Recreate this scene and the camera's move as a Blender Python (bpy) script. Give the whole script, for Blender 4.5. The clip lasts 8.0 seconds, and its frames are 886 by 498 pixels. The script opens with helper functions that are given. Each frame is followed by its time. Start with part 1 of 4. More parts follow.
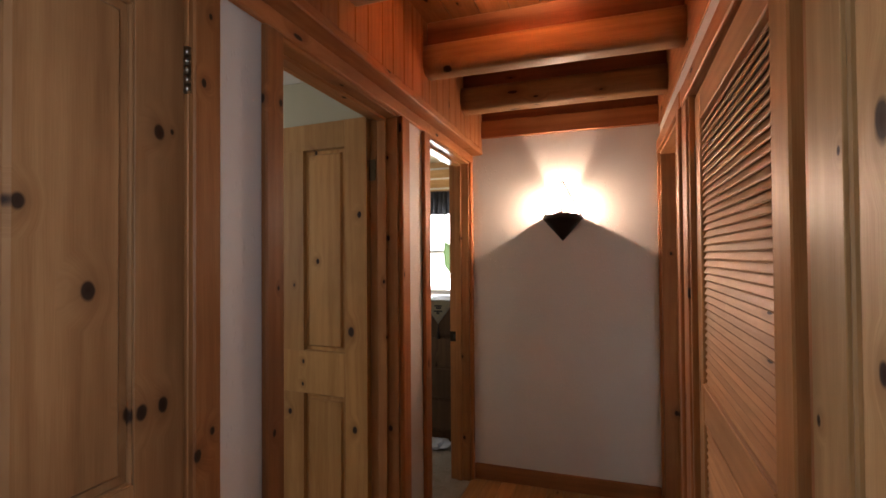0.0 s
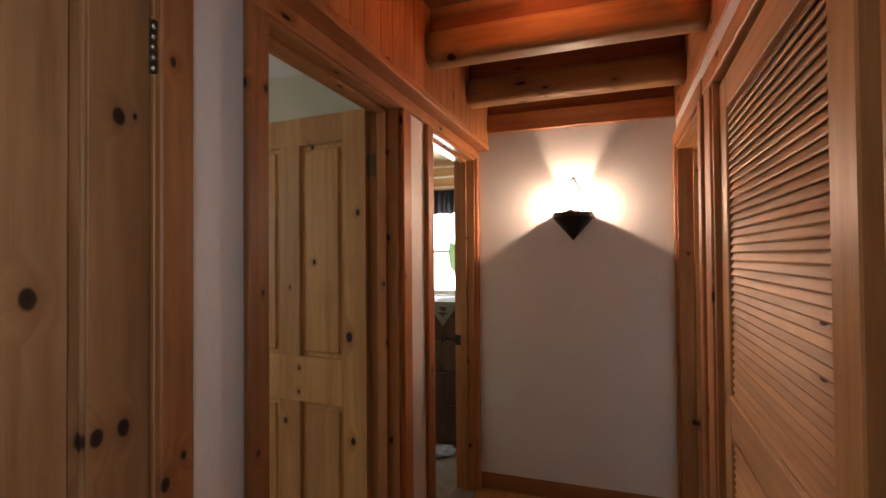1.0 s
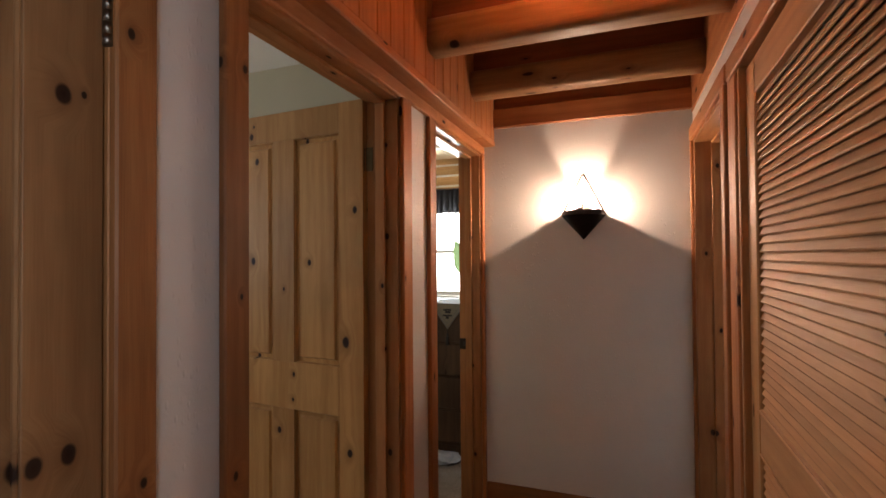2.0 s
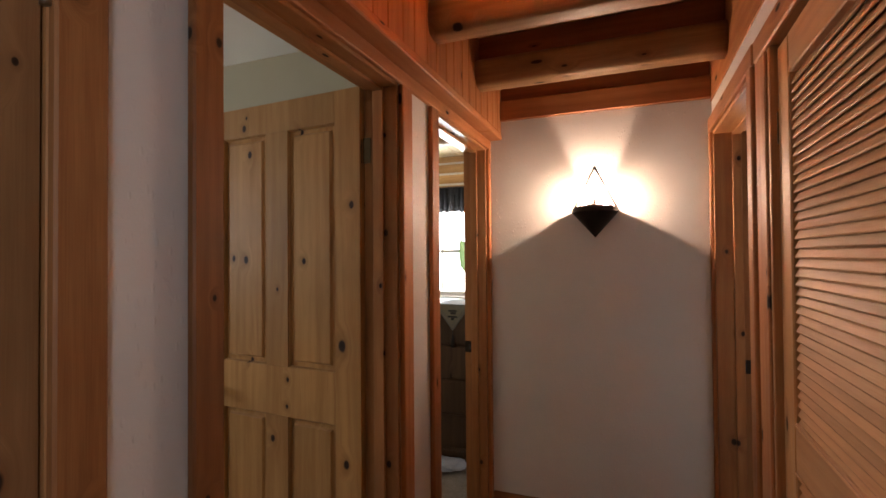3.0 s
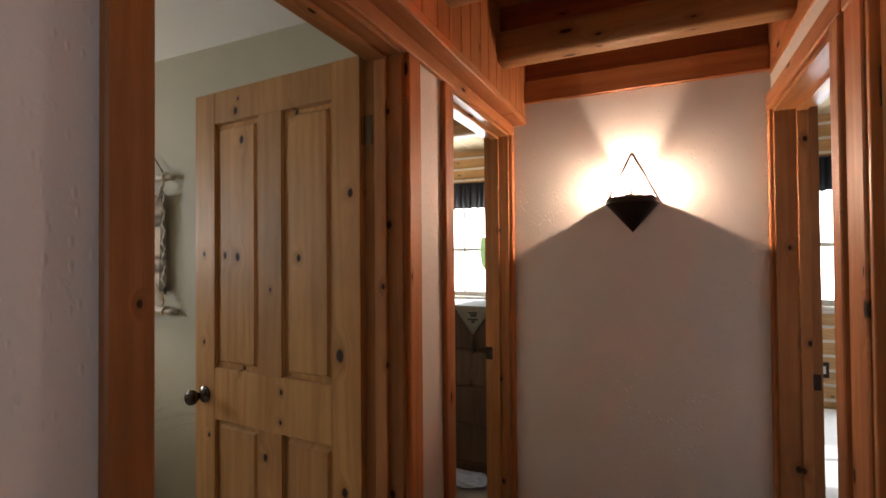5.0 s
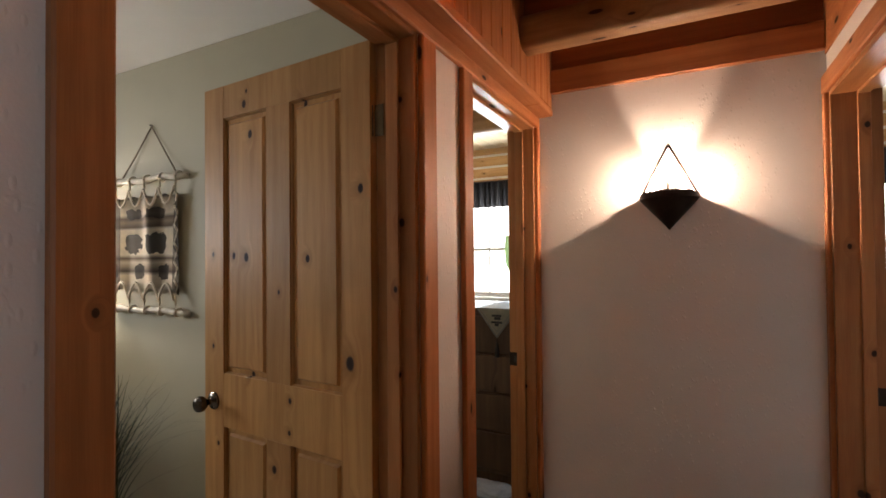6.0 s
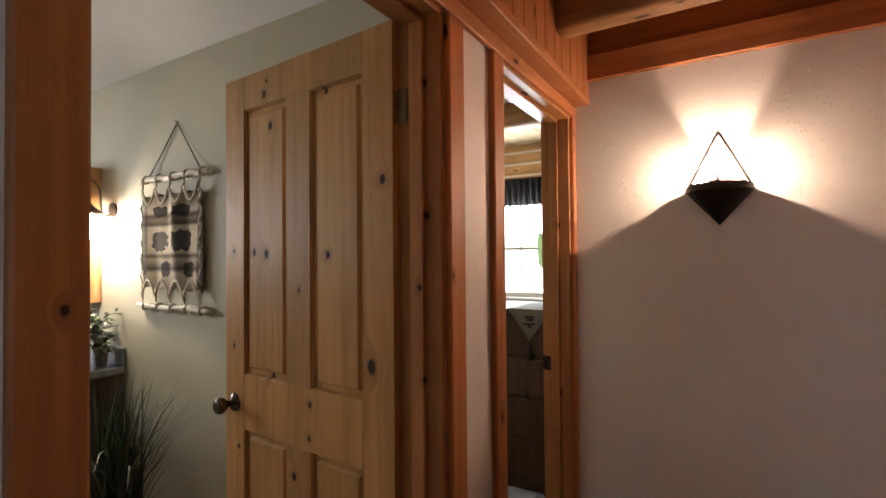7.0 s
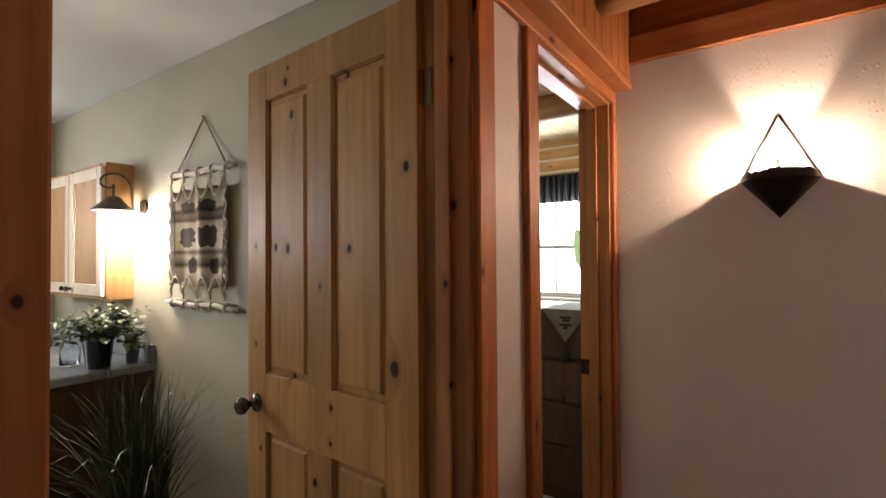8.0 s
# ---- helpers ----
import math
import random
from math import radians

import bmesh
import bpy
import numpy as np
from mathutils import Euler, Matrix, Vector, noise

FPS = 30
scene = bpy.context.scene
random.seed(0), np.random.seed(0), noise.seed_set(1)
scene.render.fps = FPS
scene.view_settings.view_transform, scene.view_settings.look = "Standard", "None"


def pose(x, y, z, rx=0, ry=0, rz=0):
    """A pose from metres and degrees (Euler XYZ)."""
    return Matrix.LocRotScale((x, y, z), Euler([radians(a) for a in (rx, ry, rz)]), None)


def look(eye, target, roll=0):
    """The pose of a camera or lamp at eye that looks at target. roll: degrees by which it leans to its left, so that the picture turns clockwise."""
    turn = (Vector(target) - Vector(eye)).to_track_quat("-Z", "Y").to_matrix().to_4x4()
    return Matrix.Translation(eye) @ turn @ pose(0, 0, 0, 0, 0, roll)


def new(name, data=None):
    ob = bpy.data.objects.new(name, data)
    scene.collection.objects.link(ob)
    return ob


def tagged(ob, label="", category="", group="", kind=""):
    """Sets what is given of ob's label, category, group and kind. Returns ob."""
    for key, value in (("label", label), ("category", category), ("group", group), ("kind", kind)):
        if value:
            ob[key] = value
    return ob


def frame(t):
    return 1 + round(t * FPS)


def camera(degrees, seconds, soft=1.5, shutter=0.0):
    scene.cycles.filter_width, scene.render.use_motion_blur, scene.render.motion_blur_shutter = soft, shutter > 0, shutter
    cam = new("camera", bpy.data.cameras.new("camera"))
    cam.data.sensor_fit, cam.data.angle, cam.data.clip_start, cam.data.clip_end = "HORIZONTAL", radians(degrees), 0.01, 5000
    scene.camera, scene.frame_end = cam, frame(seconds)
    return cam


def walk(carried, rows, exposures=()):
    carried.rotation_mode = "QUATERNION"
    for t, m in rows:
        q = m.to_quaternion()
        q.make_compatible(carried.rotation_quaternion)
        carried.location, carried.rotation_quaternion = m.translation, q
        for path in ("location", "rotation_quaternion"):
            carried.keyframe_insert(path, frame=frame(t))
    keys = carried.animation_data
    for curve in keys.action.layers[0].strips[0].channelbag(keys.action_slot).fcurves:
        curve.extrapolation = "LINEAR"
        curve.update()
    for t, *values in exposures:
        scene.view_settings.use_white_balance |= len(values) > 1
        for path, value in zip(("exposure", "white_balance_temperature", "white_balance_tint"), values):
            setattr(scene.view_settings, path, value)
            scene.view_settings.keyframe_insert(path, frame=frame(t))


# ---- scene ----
cam = camera(85.4, 8.0, soft=1.6)
METRES, EYE, TILT, LEAN, TURN = 0.966, 1.43, 0.0, 0.0, 18.8
ROWS = [
    (0.0, 0.0, 0.0, 0.0, 0.01, 0.92, 0.42),
    (0.5, 0.005, 0.0644, 0.0007, 0.42, 0.91, 0.44),
    (1.0, 0.0109, 0.1317, 0.0042, 0.77, 0.87, 0.46),
    (1.5, 0.0184, 0.1954, 0.0042, 1.16, 0.89, 0.45),
    (3.0, 0.0415, 0.3853, -0.005, 2.5, 0.94, 0.47),
    (3.5, 0.0476, 0.4472, -0.0107, 3.01, 0.96, 0.47),
    (4.0, 0.0528, 0.5106, -0.0149, 3.65, 0.96, 0.48),
    (4.5, 0.0599, 0.576, -0.0159, 4.42, 0.92, 0.46),
    (6.0, 0.0827, 0.7716, -0.0145, 8.69, 0.89, 0.54),
    (6.5, 0.0793, 0.8273, -0.0205, 10.48, 0.94, 0.54),
    (7.0, 0.0743, 0.8818, -0.0271, 12.4, 0.97, 0.49),
    (7.5, 0.0685, 0.9366, -0.0349, 14.36, 0.98, 0.48),
    (8.0, 0.0617, 0.9913, -0.0438, 16.34, 1.01, 0.42),
]
walk(cam, [(t, pose(0, 0, EYE, TILT, LEAN, TURN) @ pose(METRES * x, METRES * y, METRES * z, 90 + pitch, roll, yaw)) for t, x, y, z, yaw, pitch, roll in ROWS])
scene.view_settings.exposure = 0.06

# ---- world and lights ----
world = bpy.data.worlds.new("sky")
scene.world = world
world.use_nodes = True
wn = world.node_tree.nodes
sky = wn.new("ShaderNodeTexSky")
sky.sky_type, sky.sun_disc, sky.sun_elevation, sky.sun_rotation = "NISHITA", False, radians(44), radians(12)
world.node_tree.links.new(sky.outputs[0], wn["Background"].inputs[0])
wn["Background"].inputs[1].default_value = 0.12


def lamp(name, kind, m, power, colour, size=0.1, size_y=0.0, spot=None, blend=0.1):
    data = bpy.data.lights.new(name, kind)
    data.energy, data.color = power, colour
    if kind == "AREA":
        data.shape, data.size, data.size_y = "RECTANGLE", size, size_y or size
    elif kind == "SUN":
        data.angle = size
    else:
        data.shadow_soft_size = size
    if spot:
        data.spot_size, data.spot_blend = radians(spot), blend
    ob = new(name, data)
    ob.matrix_world = m
    return ob


DAY = (0.86, 0.93, 1.0)
lamp("sun", "SUN", look((0, 0, 20), (-2, -9, 11)), 4.0, (1, 0.95, 0.88), radians(0.5))
lamp("window_light_left", "AREA", look((-2.1, 5.93, 1.5), (-2.1, 0, 1.3)), 115, DAY, 1.3, 1.0)
lamp("window_light_right", "AREA", look((1.3, 5.93, 1.5), (1.3, 0, 1.3)), 45, DAY, 1.3, 1.0)
lamp("window_light_bath", "AREA", look((-4.30, 0.90, 1.72), (-1.5, 1.35, 1.25)), 25, (0.93, 0.94, 0.97), 0.6, 0.6)
# fill lamps added in unseen side openings, to brighten the near walls and doors
lamp("opening_light_left", "AREA", look((-0.846, -0.57, 1.62), (1, -0.35, 1.72)), 8.0, (0.93, 0.96, 1.0), 0.7, 1.0).data.spread = radians(105)
lamp("opening_light_right", "AREA", look((0.306, -0.57, 1.62), (-2, -0.2, 1.72)), 11.0, (0.80, 0.89, 1.0), 0.7, 1.0).data.spread = radians(105)

# ---- materials ----


class Nodes:
    """Small helper to wire a node material."""

    def __init__(self, name):
        self.mat = bpy.data.materials.new(name)
        self.mat.use_nodes = True
        self.t = self.mat.node_tree
        self.bsdf = self.t.nodes["Principled BSDF"]

    def add(self, kind, **kw):
        n = self.t.nodes.new("ShaderNode" + kind)
        for k, v in kw.items():
            setattr(n, k, v)
        return n

    def put(self, sock, v):
        if isinstance(v, bpy.types.NodeSocket):
            self.t.links.new(v, sock)
        else:
            sock.default_value = v

    def math(self, op, a, b=0.0, c=0.0, clamp=False):
        n = self.add("Math", operation=op, use_clamp=clamp)
        for i, v in enumerate((a, b, c)):
            self.put(n.inputs[i], v)
        return n.outputs[0]

    def noise(self, vec, scale, detail=3.0, rough=0.55, dist=0.0):
        n = self.add("TexNoise")
        self.put(n.inputs["Vector"], vec)
        for k, v in (("Scale", scale), ("Detail", detail), ("Roughness", rough), ("Distortion", dist)):
            n.inputs[k].default_value = v
        return n.outputs[0]

    def ramp(self, fac, *stops):
        n = self.add("ValToRGB")
        self.put(n.inputs[0], fac)
        while len(n.color_ramp.elements) < len(stops):
            n.color_ramp.elements.new(0.5)
        for e, (p, c) in zip(n.color_ramp.elements, stops):
            e.position = p
            e.color = (*c, 1) if isinstance(c, tuple) else (c, c, c, 1)
        return n.outputs[0]

    def mix(self, fac, a, b, blend="MIX"):
        n = self.add("Mix", data_type="RGBA", blend_type=blend)
        for s, v in ((n.inputs[0], fac), (n.inputs[6], a), (n.inputs[7], b)):
            self.put(s, (*v, 1) if isinstance(v, tuple) else v)
        return n.outputs[2]

    def xyz(self, a, b, c):
        n = self.add("CombineXYZ")
        for i, v in enumerate((a, b, c)):
            self.put(n.inputs[i], v)
        return n.outputs[0]

    def bump(self, height, strength, dist):
        n = self.add("Bump")
        self.put(n.inputs["Height"], height)
        n.inputs["Strength"].default_value, n.inputs["Distance"].default_value = strength, dist
        self.t.links.new(n.outputs[0], self.bsdf.inputs["Normal"])

    def done(self, colour, rough=0.5, **kw):
        self.put(self.bsdf.inputs["Base Color"], (*colour, 1) if isinstance(colour, tuple) else colour)
        self.put(self.bsdf.inputs["Roughness"], rough)
        for k, v in kw.items():
            self.put(self.bsdf.inputs[k.replace("_", " ")], v)
        return self.mat


def wood(name, along, light, dark, knot_share=0.5, rough=0.38, spots=(), local=False, knot_scale=1.0, gloss=0.24):
    """Pine whose grain runs along an axis; spots: (across, along, radius) of single knots in the object's own axes."""
    n = Nodes(name)
    co = n.add("TexCoord").outputs["Object"] if local else n.add("NewGeometry").outputs["Position"]
    s = n.add("SeparateXYZ")
    n.put(s.inputs[0], co)
    ax = dict(zip("xyz", s.outputs))
    o1, o2 = [ax[k] for k in "xyz" if k != along]
    rnd = n.add("ObjectInfo").outputs["Random"]
    across = n.math("ADD", o1, o2)
    across_r = n.math("MULTIPLY_ADD", rnd, 13.7, across)
    length = n.math("MULTIPLY_ADD", rnd, 31.0, ax[along])
    # knots: stretched cells, only some of them carry a knot
    wob = n.noise(n.xyz(n.math("MULTIPLY", across_r, 14.0), n.math("MULTIPLY", length, 14.0), 0.0), 1.0, 2.0)
    cell = n.add("TexVoronoi", voronoi_dimensions="2D")
    cell.inputs["Randomness"].default_value = 1.0
    n.put(cell.inputs["Vector"], n.xyz(n.math("MULTIPLY", across_r, 7.5 * knot_scale), n.math("MULTIPLY", length, 2.6 * knot_scale), 0.0))
    cell.inputs["Scale"].default_value = 1.0
    pick = n.add("SeparateColor")
    n.put(pick.inputs[0], cell.outputs["Color"])
    has = n.math("LESS_THAN", pick.outputs[0], knot_share)
    size = n.math("MULTIPLY_ADD", pick.outputs[1], 0.055, 0.03)
    d = n.math("ADD", cell.outputs["Distance"], n.math("MULTIPLY", n.math("SUBTRACT", wob, 0.5), 0.05))
    knot = n.math("MULTIPLY", n.math("SUBTRACT", 1.0, n.math("DIVIDE", d, size), clamp=True), has)
    halo = n.math("MULTIPLY", n.math("SUBTRACT", 1.0, n.math("DIVIDE", d, n.math("MULTIPLY", size, 4.5)), clamp=True), has)
    for u, v, r in spots:
        du = n.math("SUBTRACT", across, u)
        dv = n.math("MULTIPLY", n.math("SUBTRACT", ax[along], v), 0.72)
        dd = n.math("SQRT", n.math("ADD", n.math("MULTIPLY", du, du), n.math("MULTIPLY", dv, dv)))
        dd = n.math("ADD", dd, n.math("MULTIPLY", n.math("SUBTRACT", wob, 0.5), 1.1 * r))
        knot = n.math("MAXIMUM", knot, n.math("SUBTRACT", 1.0, n.math("DIVIDE", dd, r), clamp=True))
        halo = n.math("MAXIMUM", halo, n.math("SUBTRACT", 1.0, n.math("DIVIDE", dd, 3.6 * r), clamp=True))
    # grain bends round the knots
    bend = n.math("MULTIPLY", halo, 0.05)
    ga = n.math("ADD", across_r, bend)
    grain_v = n.xyz(n.math("MULTIPLY", ga, 15.0), n.math("MULTIPLY", length, 0.9), 0.0)
    broad = n.noise(grain_v, 1.0, 3.0, 0.5, 1.2)
    rings = n.add("TexWave", wave_type="BANDS", bands_direction="X")
    n.put(rings.inputs["Vector"], n.xyz(n.math("MULTIPLY", ga, 5.0), n.math("MULTIPLY", length, 0.5), 0.0))
    rings.inputs["Scale"].default_value, rings.inputs["Distortion"].default_value = 1.6, 9.0
    rings.inputs["Detail"].default_value = 2.0
    fine = n.noise(n.xyz(n.math("MULTIPLY", ga, 420.0), n.math("MULTIPLY", length, 9.0), 0.0), 1.0, 2.0)
    tone = n.math("ADD", n.math("MULTIPLY", broad, 0.85), n.math("MULTIPLY", rings.outputs["Fac"], 0.10))
    tone = n.math("MULTIPLY_ADD", n.math("SUBTRACT", fine, 0.5), 0.42, tone)
    col = n.mix(n.ramp(tone, (0.27, 0.0), (0.68, 1.0)), light, dark)
    stain = n.noise(n.xyz(n.math("MULTIPLY", across_r, 3.0), n.math("MULTIPLY", length, 1.4), rnd), 1.0, 4.0, 0.6)
    col = n.mix(n.ramp(stain, (0.42, 0.0), (0.72, 0.6)), col, tuple(c * 0.62 for c in dark))
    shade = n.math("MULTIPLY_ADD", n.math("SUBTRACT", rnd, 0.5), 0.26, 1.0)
    col = n.mix(1.0, col, n.xyz(shade, shade, shade), "MULTIPLY")
    col = n.mix(n.math("MULTIPLY", n.ramp(halo, (0.3, 0.0), (1.0, 0.8)), 0.7), col, (dark[0] * 0.42, dark[1] * 0.34, dark[2] * 0.28))
    col = n.mix(n.ramp(knot, (0.05, 0.0), (0.35, 1.0)), col, (0.022, 0.009, 0.005))
    n.bump(n.math("ADD", n.math("MULTIPLY", fine, 0.5), n.math("MULTIPLY", rings.outputs["Fac"], 0.5)), 0.12, 0.002)
    r = n.math("ADD", n.math("MULTIPLY_ADD", fine, 0.18, rough + 0.02), n.math("MULTIPLY", knot, 0.35))
    return n.done(col, r, Coat_Weight=0.0, Specular_IOR_Level=gloss)


def plaster(name, colour, scale=38.0, depth=0.004, lumps=0.0, rough=0.62):
    n = Nodes(name)
    co = n.add("NewGeometry").outputs["Position"]
    drops = n.noise(co, scale, 3.0, 0.5, 0.6)
    fine = n.noise(co, scale * 6, 2.0)
    h = n.math("ADD", n.math("MULTIPLY", n.ramp(drops, (0.62, 0.0), (0.78, 1.0)), 0.45), n.math("MULTIPLY", fine, 0.2))
    if lumps:
        v = n.add("TexVoronoi")
        drip = n.add("VectorMath", operation="MULTIPLY")
        n.put(drip.inputs[0], co)
        drip.inputs[1].default_value = (1.0, 1.0, 0.45)
        n.put(v.inputs["Vector"], drip.outputs[0])
        v.inputs["Scale"].default_value = 64.0
        gate = n.ramp(n.noise(co, 7.0, 2.0), (0.36, 0.0), (0.52, 1.0))
        h = n.math("ADD", h, n.math("MULTIPLY", n.math("MULTIPLY", gate, n.ramp(v.outputs["Distance"], (0.08, 1.0), (0.26, 0.0))), lumps))
    n.bump(h, 0.29, depth)
    big = n.noise(co, 1.7, 4.0, 0.6)
    return n.done(n.mix(n.ramp(big, (0.35, 0.0), (0.75, 1.0)), colour, tuple(c * 0.9 for c in colour)), rough)


def plain(name, colour, rough=0.5, vary=0.2, scale=30.0, bump=0.1, **kw):
    n = Nodes(name)
    co = n.add("NewGeometry").outputs["Position"]
    f = n.noise(co, scale, 4.0, 0.6)
    b = n.noise(co, scale * 0.15, 2.0)
    f2 = n.math("MULTIPLY_ADD", b, 0.5, n.math("MULTIPLY", f, 0.5))
    if bump:
        n.bump(f, bump, 0.003)
    return n.done(n.mix(n.ramp(f2, (0.3, 0.0), (0.7, 1.0)), colour, tuple(max(0.0, c * (1 - vary)) for c in colour)), rough, **kw)


AMBER = (0.45, 0.195, 0.075)
PINE_DOOR_SPOTS = [(0.743, 1.426, 0.009), (0.636, 1.419, 0.011), (0.568, 1.412, 0.013), (0.546, 1.836, 0.012), (0.567, 1.944, 0.011), (0.554, 1.987, 0.007), (0.288, 1.898, 0.011), (0.037, 1.609, 0.012), (0.081, 1.103, 0.018), (0.266, 1.408, 0.01), (0.339, 0.953, 0.008), (0.743, 1.093, 0.008), (0.55, 1.012, 0.009), (0.414, 0.721, 0.012), (0.065, 0.68, 0.014), (0.39, 1.299, 0.008), (0.714, 0.749, 0.007), (0.343, 0.851, 0.008)]
jamb_y = wood("head_jamb_pine", "y", (0.43, 0.205, 0.078), (0.29, 0.118, 0.042), 0.3, 0.30, gloss=0.14)
door_wood = wood("door_pine", "z", (0.46, 0.255, 0.094), (0.32, 0.155, 0.052), 0.0, 0.36, PINE_DOOR_SPOTS, True)
near_door_wood = wood("near_door_pine", "z", (0.37, 0.195, 0.088), (0.25, 0.118, 0.048), 0.0, 0.36, [(0.329, 1.514, 0.012), (0.223, 1.371, 0.015), (0.094, 1.677, 0.013), (0.065, 1.684, 0.005), (0.086, 1.133, 0.013), (0.131, 1.132, 0.015)], True)
jamb_z = wood("jamb_pine", "z", (0.43, 0.205, 0.078), (0.29, 0.118, 0.042), 0.0, 0.36, [(0.981, 1.512, 0.010), (0.954, 1.326, 0.007), (0.969, 1.091, 0.007), (0.988, 0.706, 0.011), (0.979, 1.855, 0.009), (2.077, 1.546, 0.010), (2.082, 0.79, 0.009), (2.092, 0.272, 0.010), (3.353, 1.876, 0.010), (3.358, 1.056, 0.010), (3.31, 1.439, 0.008), (3.328, 0.547, 0.012)])
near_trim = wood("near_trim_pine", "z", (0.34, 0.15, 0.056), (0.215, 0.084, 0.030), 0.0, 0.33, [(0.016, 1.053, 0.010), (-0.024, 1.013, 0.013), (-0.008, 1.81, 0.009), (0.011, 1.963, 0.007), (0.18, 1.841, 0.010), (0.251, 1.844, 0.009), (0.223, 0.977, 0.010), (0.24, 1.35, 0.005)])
trim_z = wood("trim_pine", "z", AMBER, (0.30, 0.105, 0.034), 0.42, 0.45)
trim_y = wood("trim_pine_lengthwise", "y", AMBER, (0.30, 0.105, 0.034), 0.3, 0.45)
# blocking and upper board: shade of the unlit bays put into the colour
shaded_trim_x = wood("shaded_pine_crosswise", "x", (0.30, 0.112, 0.046), (0.20, 0.070, 0.028), 0.25, 0.36)
room_log = wood("honey_room_log", "x", (0.66, 0.43, 0.21), (0.50, 0.29, 0.12), 0.4, 0.4)
ledger_x = wood("ledger_pine", "x", (0.46, 0.180, 0.068), (0.31, 0.112, 0.040), 0.25, 0.34)
log_x = wood("peeled_log", "x", (0.42, 0.235, 0.105), (0.27, 0.14, 0.058), 0.45, 0.36)
plank_z = wood("plank_pine", "z", AMBER, (0.30, 0.105, 0.034), 0.3, 0.4)
plank_y = wood("ceiling_pine", "y", AMBER, (0.32, 0.13, 0.045), 0.3, 0.42)
louvre_wood = wood("louvre_pine", "y", (0.50, 0.255, 0.11), (0.37, 0.17, 0.07), 0.12, 0.46)
floor_wood = wood("floor_board_pine", "y", (0.48, 0.25, 0.09), (0.33, 0.15, 0.05), 0.3, 0.3)
# end-wall baseboard: the low light near the floor is darkened into this pine
shaded_base_x = wood("shaded_baseboard_pine", "x", (0.30, 0.13, 0.05), (0.20, 0.08, 0.028), 0.35, 0.4)
white_wall = plaster("textured_white_plaster", (0.60, 0.58, 0.565), 30.0, 0.0060, 0.95)
green_wall = plaster("sage_green_wall_paint", (0.41, 0.382, 0.282), 60.0, 0.0015)
ceiling_white = plaster("white_ceiling_paint", (0.66, 0.66, 0.64), 60.0, 0.002)
dark_metal = plain("dark_bronze", (0.035, 0.026, 0.022), 0.45, 0.4, 40.0, 0.15, Metallic=0.85)
brass = plain("antique_brass_dark", (0.16, 0.12, 0.075), 0.28, 0.3, 60.0, 0.05, Metallic=1.0)
knob_metal = plain("dark_nickel", (0.12, 0.10, 0.085), 0.2, 0.3, 60.0, 0.03, Metallic=1.0)


def glass(name, colour=(1, 1, 1), rough=0.0):
    n = Nodes(name)
    return n.done(colour, rough, Transmission_Weight=1.0, IOR=1.45)


def glow(name, colour, strength):
    n = Nodes(name)
    return n.done(colour, 0.5, Emission_Color=(*colour, 1), Emission_Strength=strength)


# ---- mesh helpers ----


def box(bm, x0, x1, y0, y1, z0, z1, bevel=0.0, seg=1):
    m = Matrix.LocRotScale(((x0 + x1) / 2, (y0 + y1) / 2, (z0 + z1) / 2), None, (abs(x1 - x0), abs(y1 - y0), abs(z1 - z0)))
    g = bmesh.ops.create_cube(bm, size=1.0, matrix=m)
    if bevel:
        es = list({e for v in g["verts"] for e in v.link_edges})
        bmesh.ops.bevel(bm, geom=es, offset=bevel, segments=seg, affect="EDGES", profile=0.7)
    return bm


def boxes(*list_, bevel=0.0):
    bm = bmesh.new()
    for b in list_:
        box(bm, *b, bevel=bevel)
    return bm


def mesh_of(name, bm, material, smooth=False):
    me = bpy.data.meshes.new(name)
    bm.to_mesh(me)
    bm.free()
    if smooth:
        for p in me.polygons:
            p.use_smooth = True
    me.materials.append(material)
    return me


def part(name, bm, material, parent=None, label="", smooth=False, at=None):
    ob = new(name, mesh_of(name, bm, material, smooth))
    if parent is not None:
        ob.parent = parent
    if at is not None:
        ob.matrix_local = at
    if label:
        ob["label"] = label
    return ob


def thing(name, m, label, category, group="", kind=""):
    ob = new(name)
    ob.empty_display_size = 0.05
    ob.matrix_world = m
    return tagged(ob, label, category, group, kind)


def lathe(profile, seg=24):
    """A turned body from (radius, height) pairs."""
    bm = bmesh.new()
    rings = []
    for r, z in profile:
        rings.append([bm.verts.new((max(r, 1e-4) * math.cos(2 * math.pi * i / seg), max(r, 1e-4) * math.sin(2 * math.pi * i / seg), z)) for i in range(seg)])
    for a, b in zip(rings, rings[1:]):
        for i in range(seg):
            bm.faces.new((a[i], a[(i + 1) % seg], b[(i + 1) % seg], b[i]))
    bm.faces.new(rings[0][::-1])
    bm.faces.new(rings[-1])
    return bm


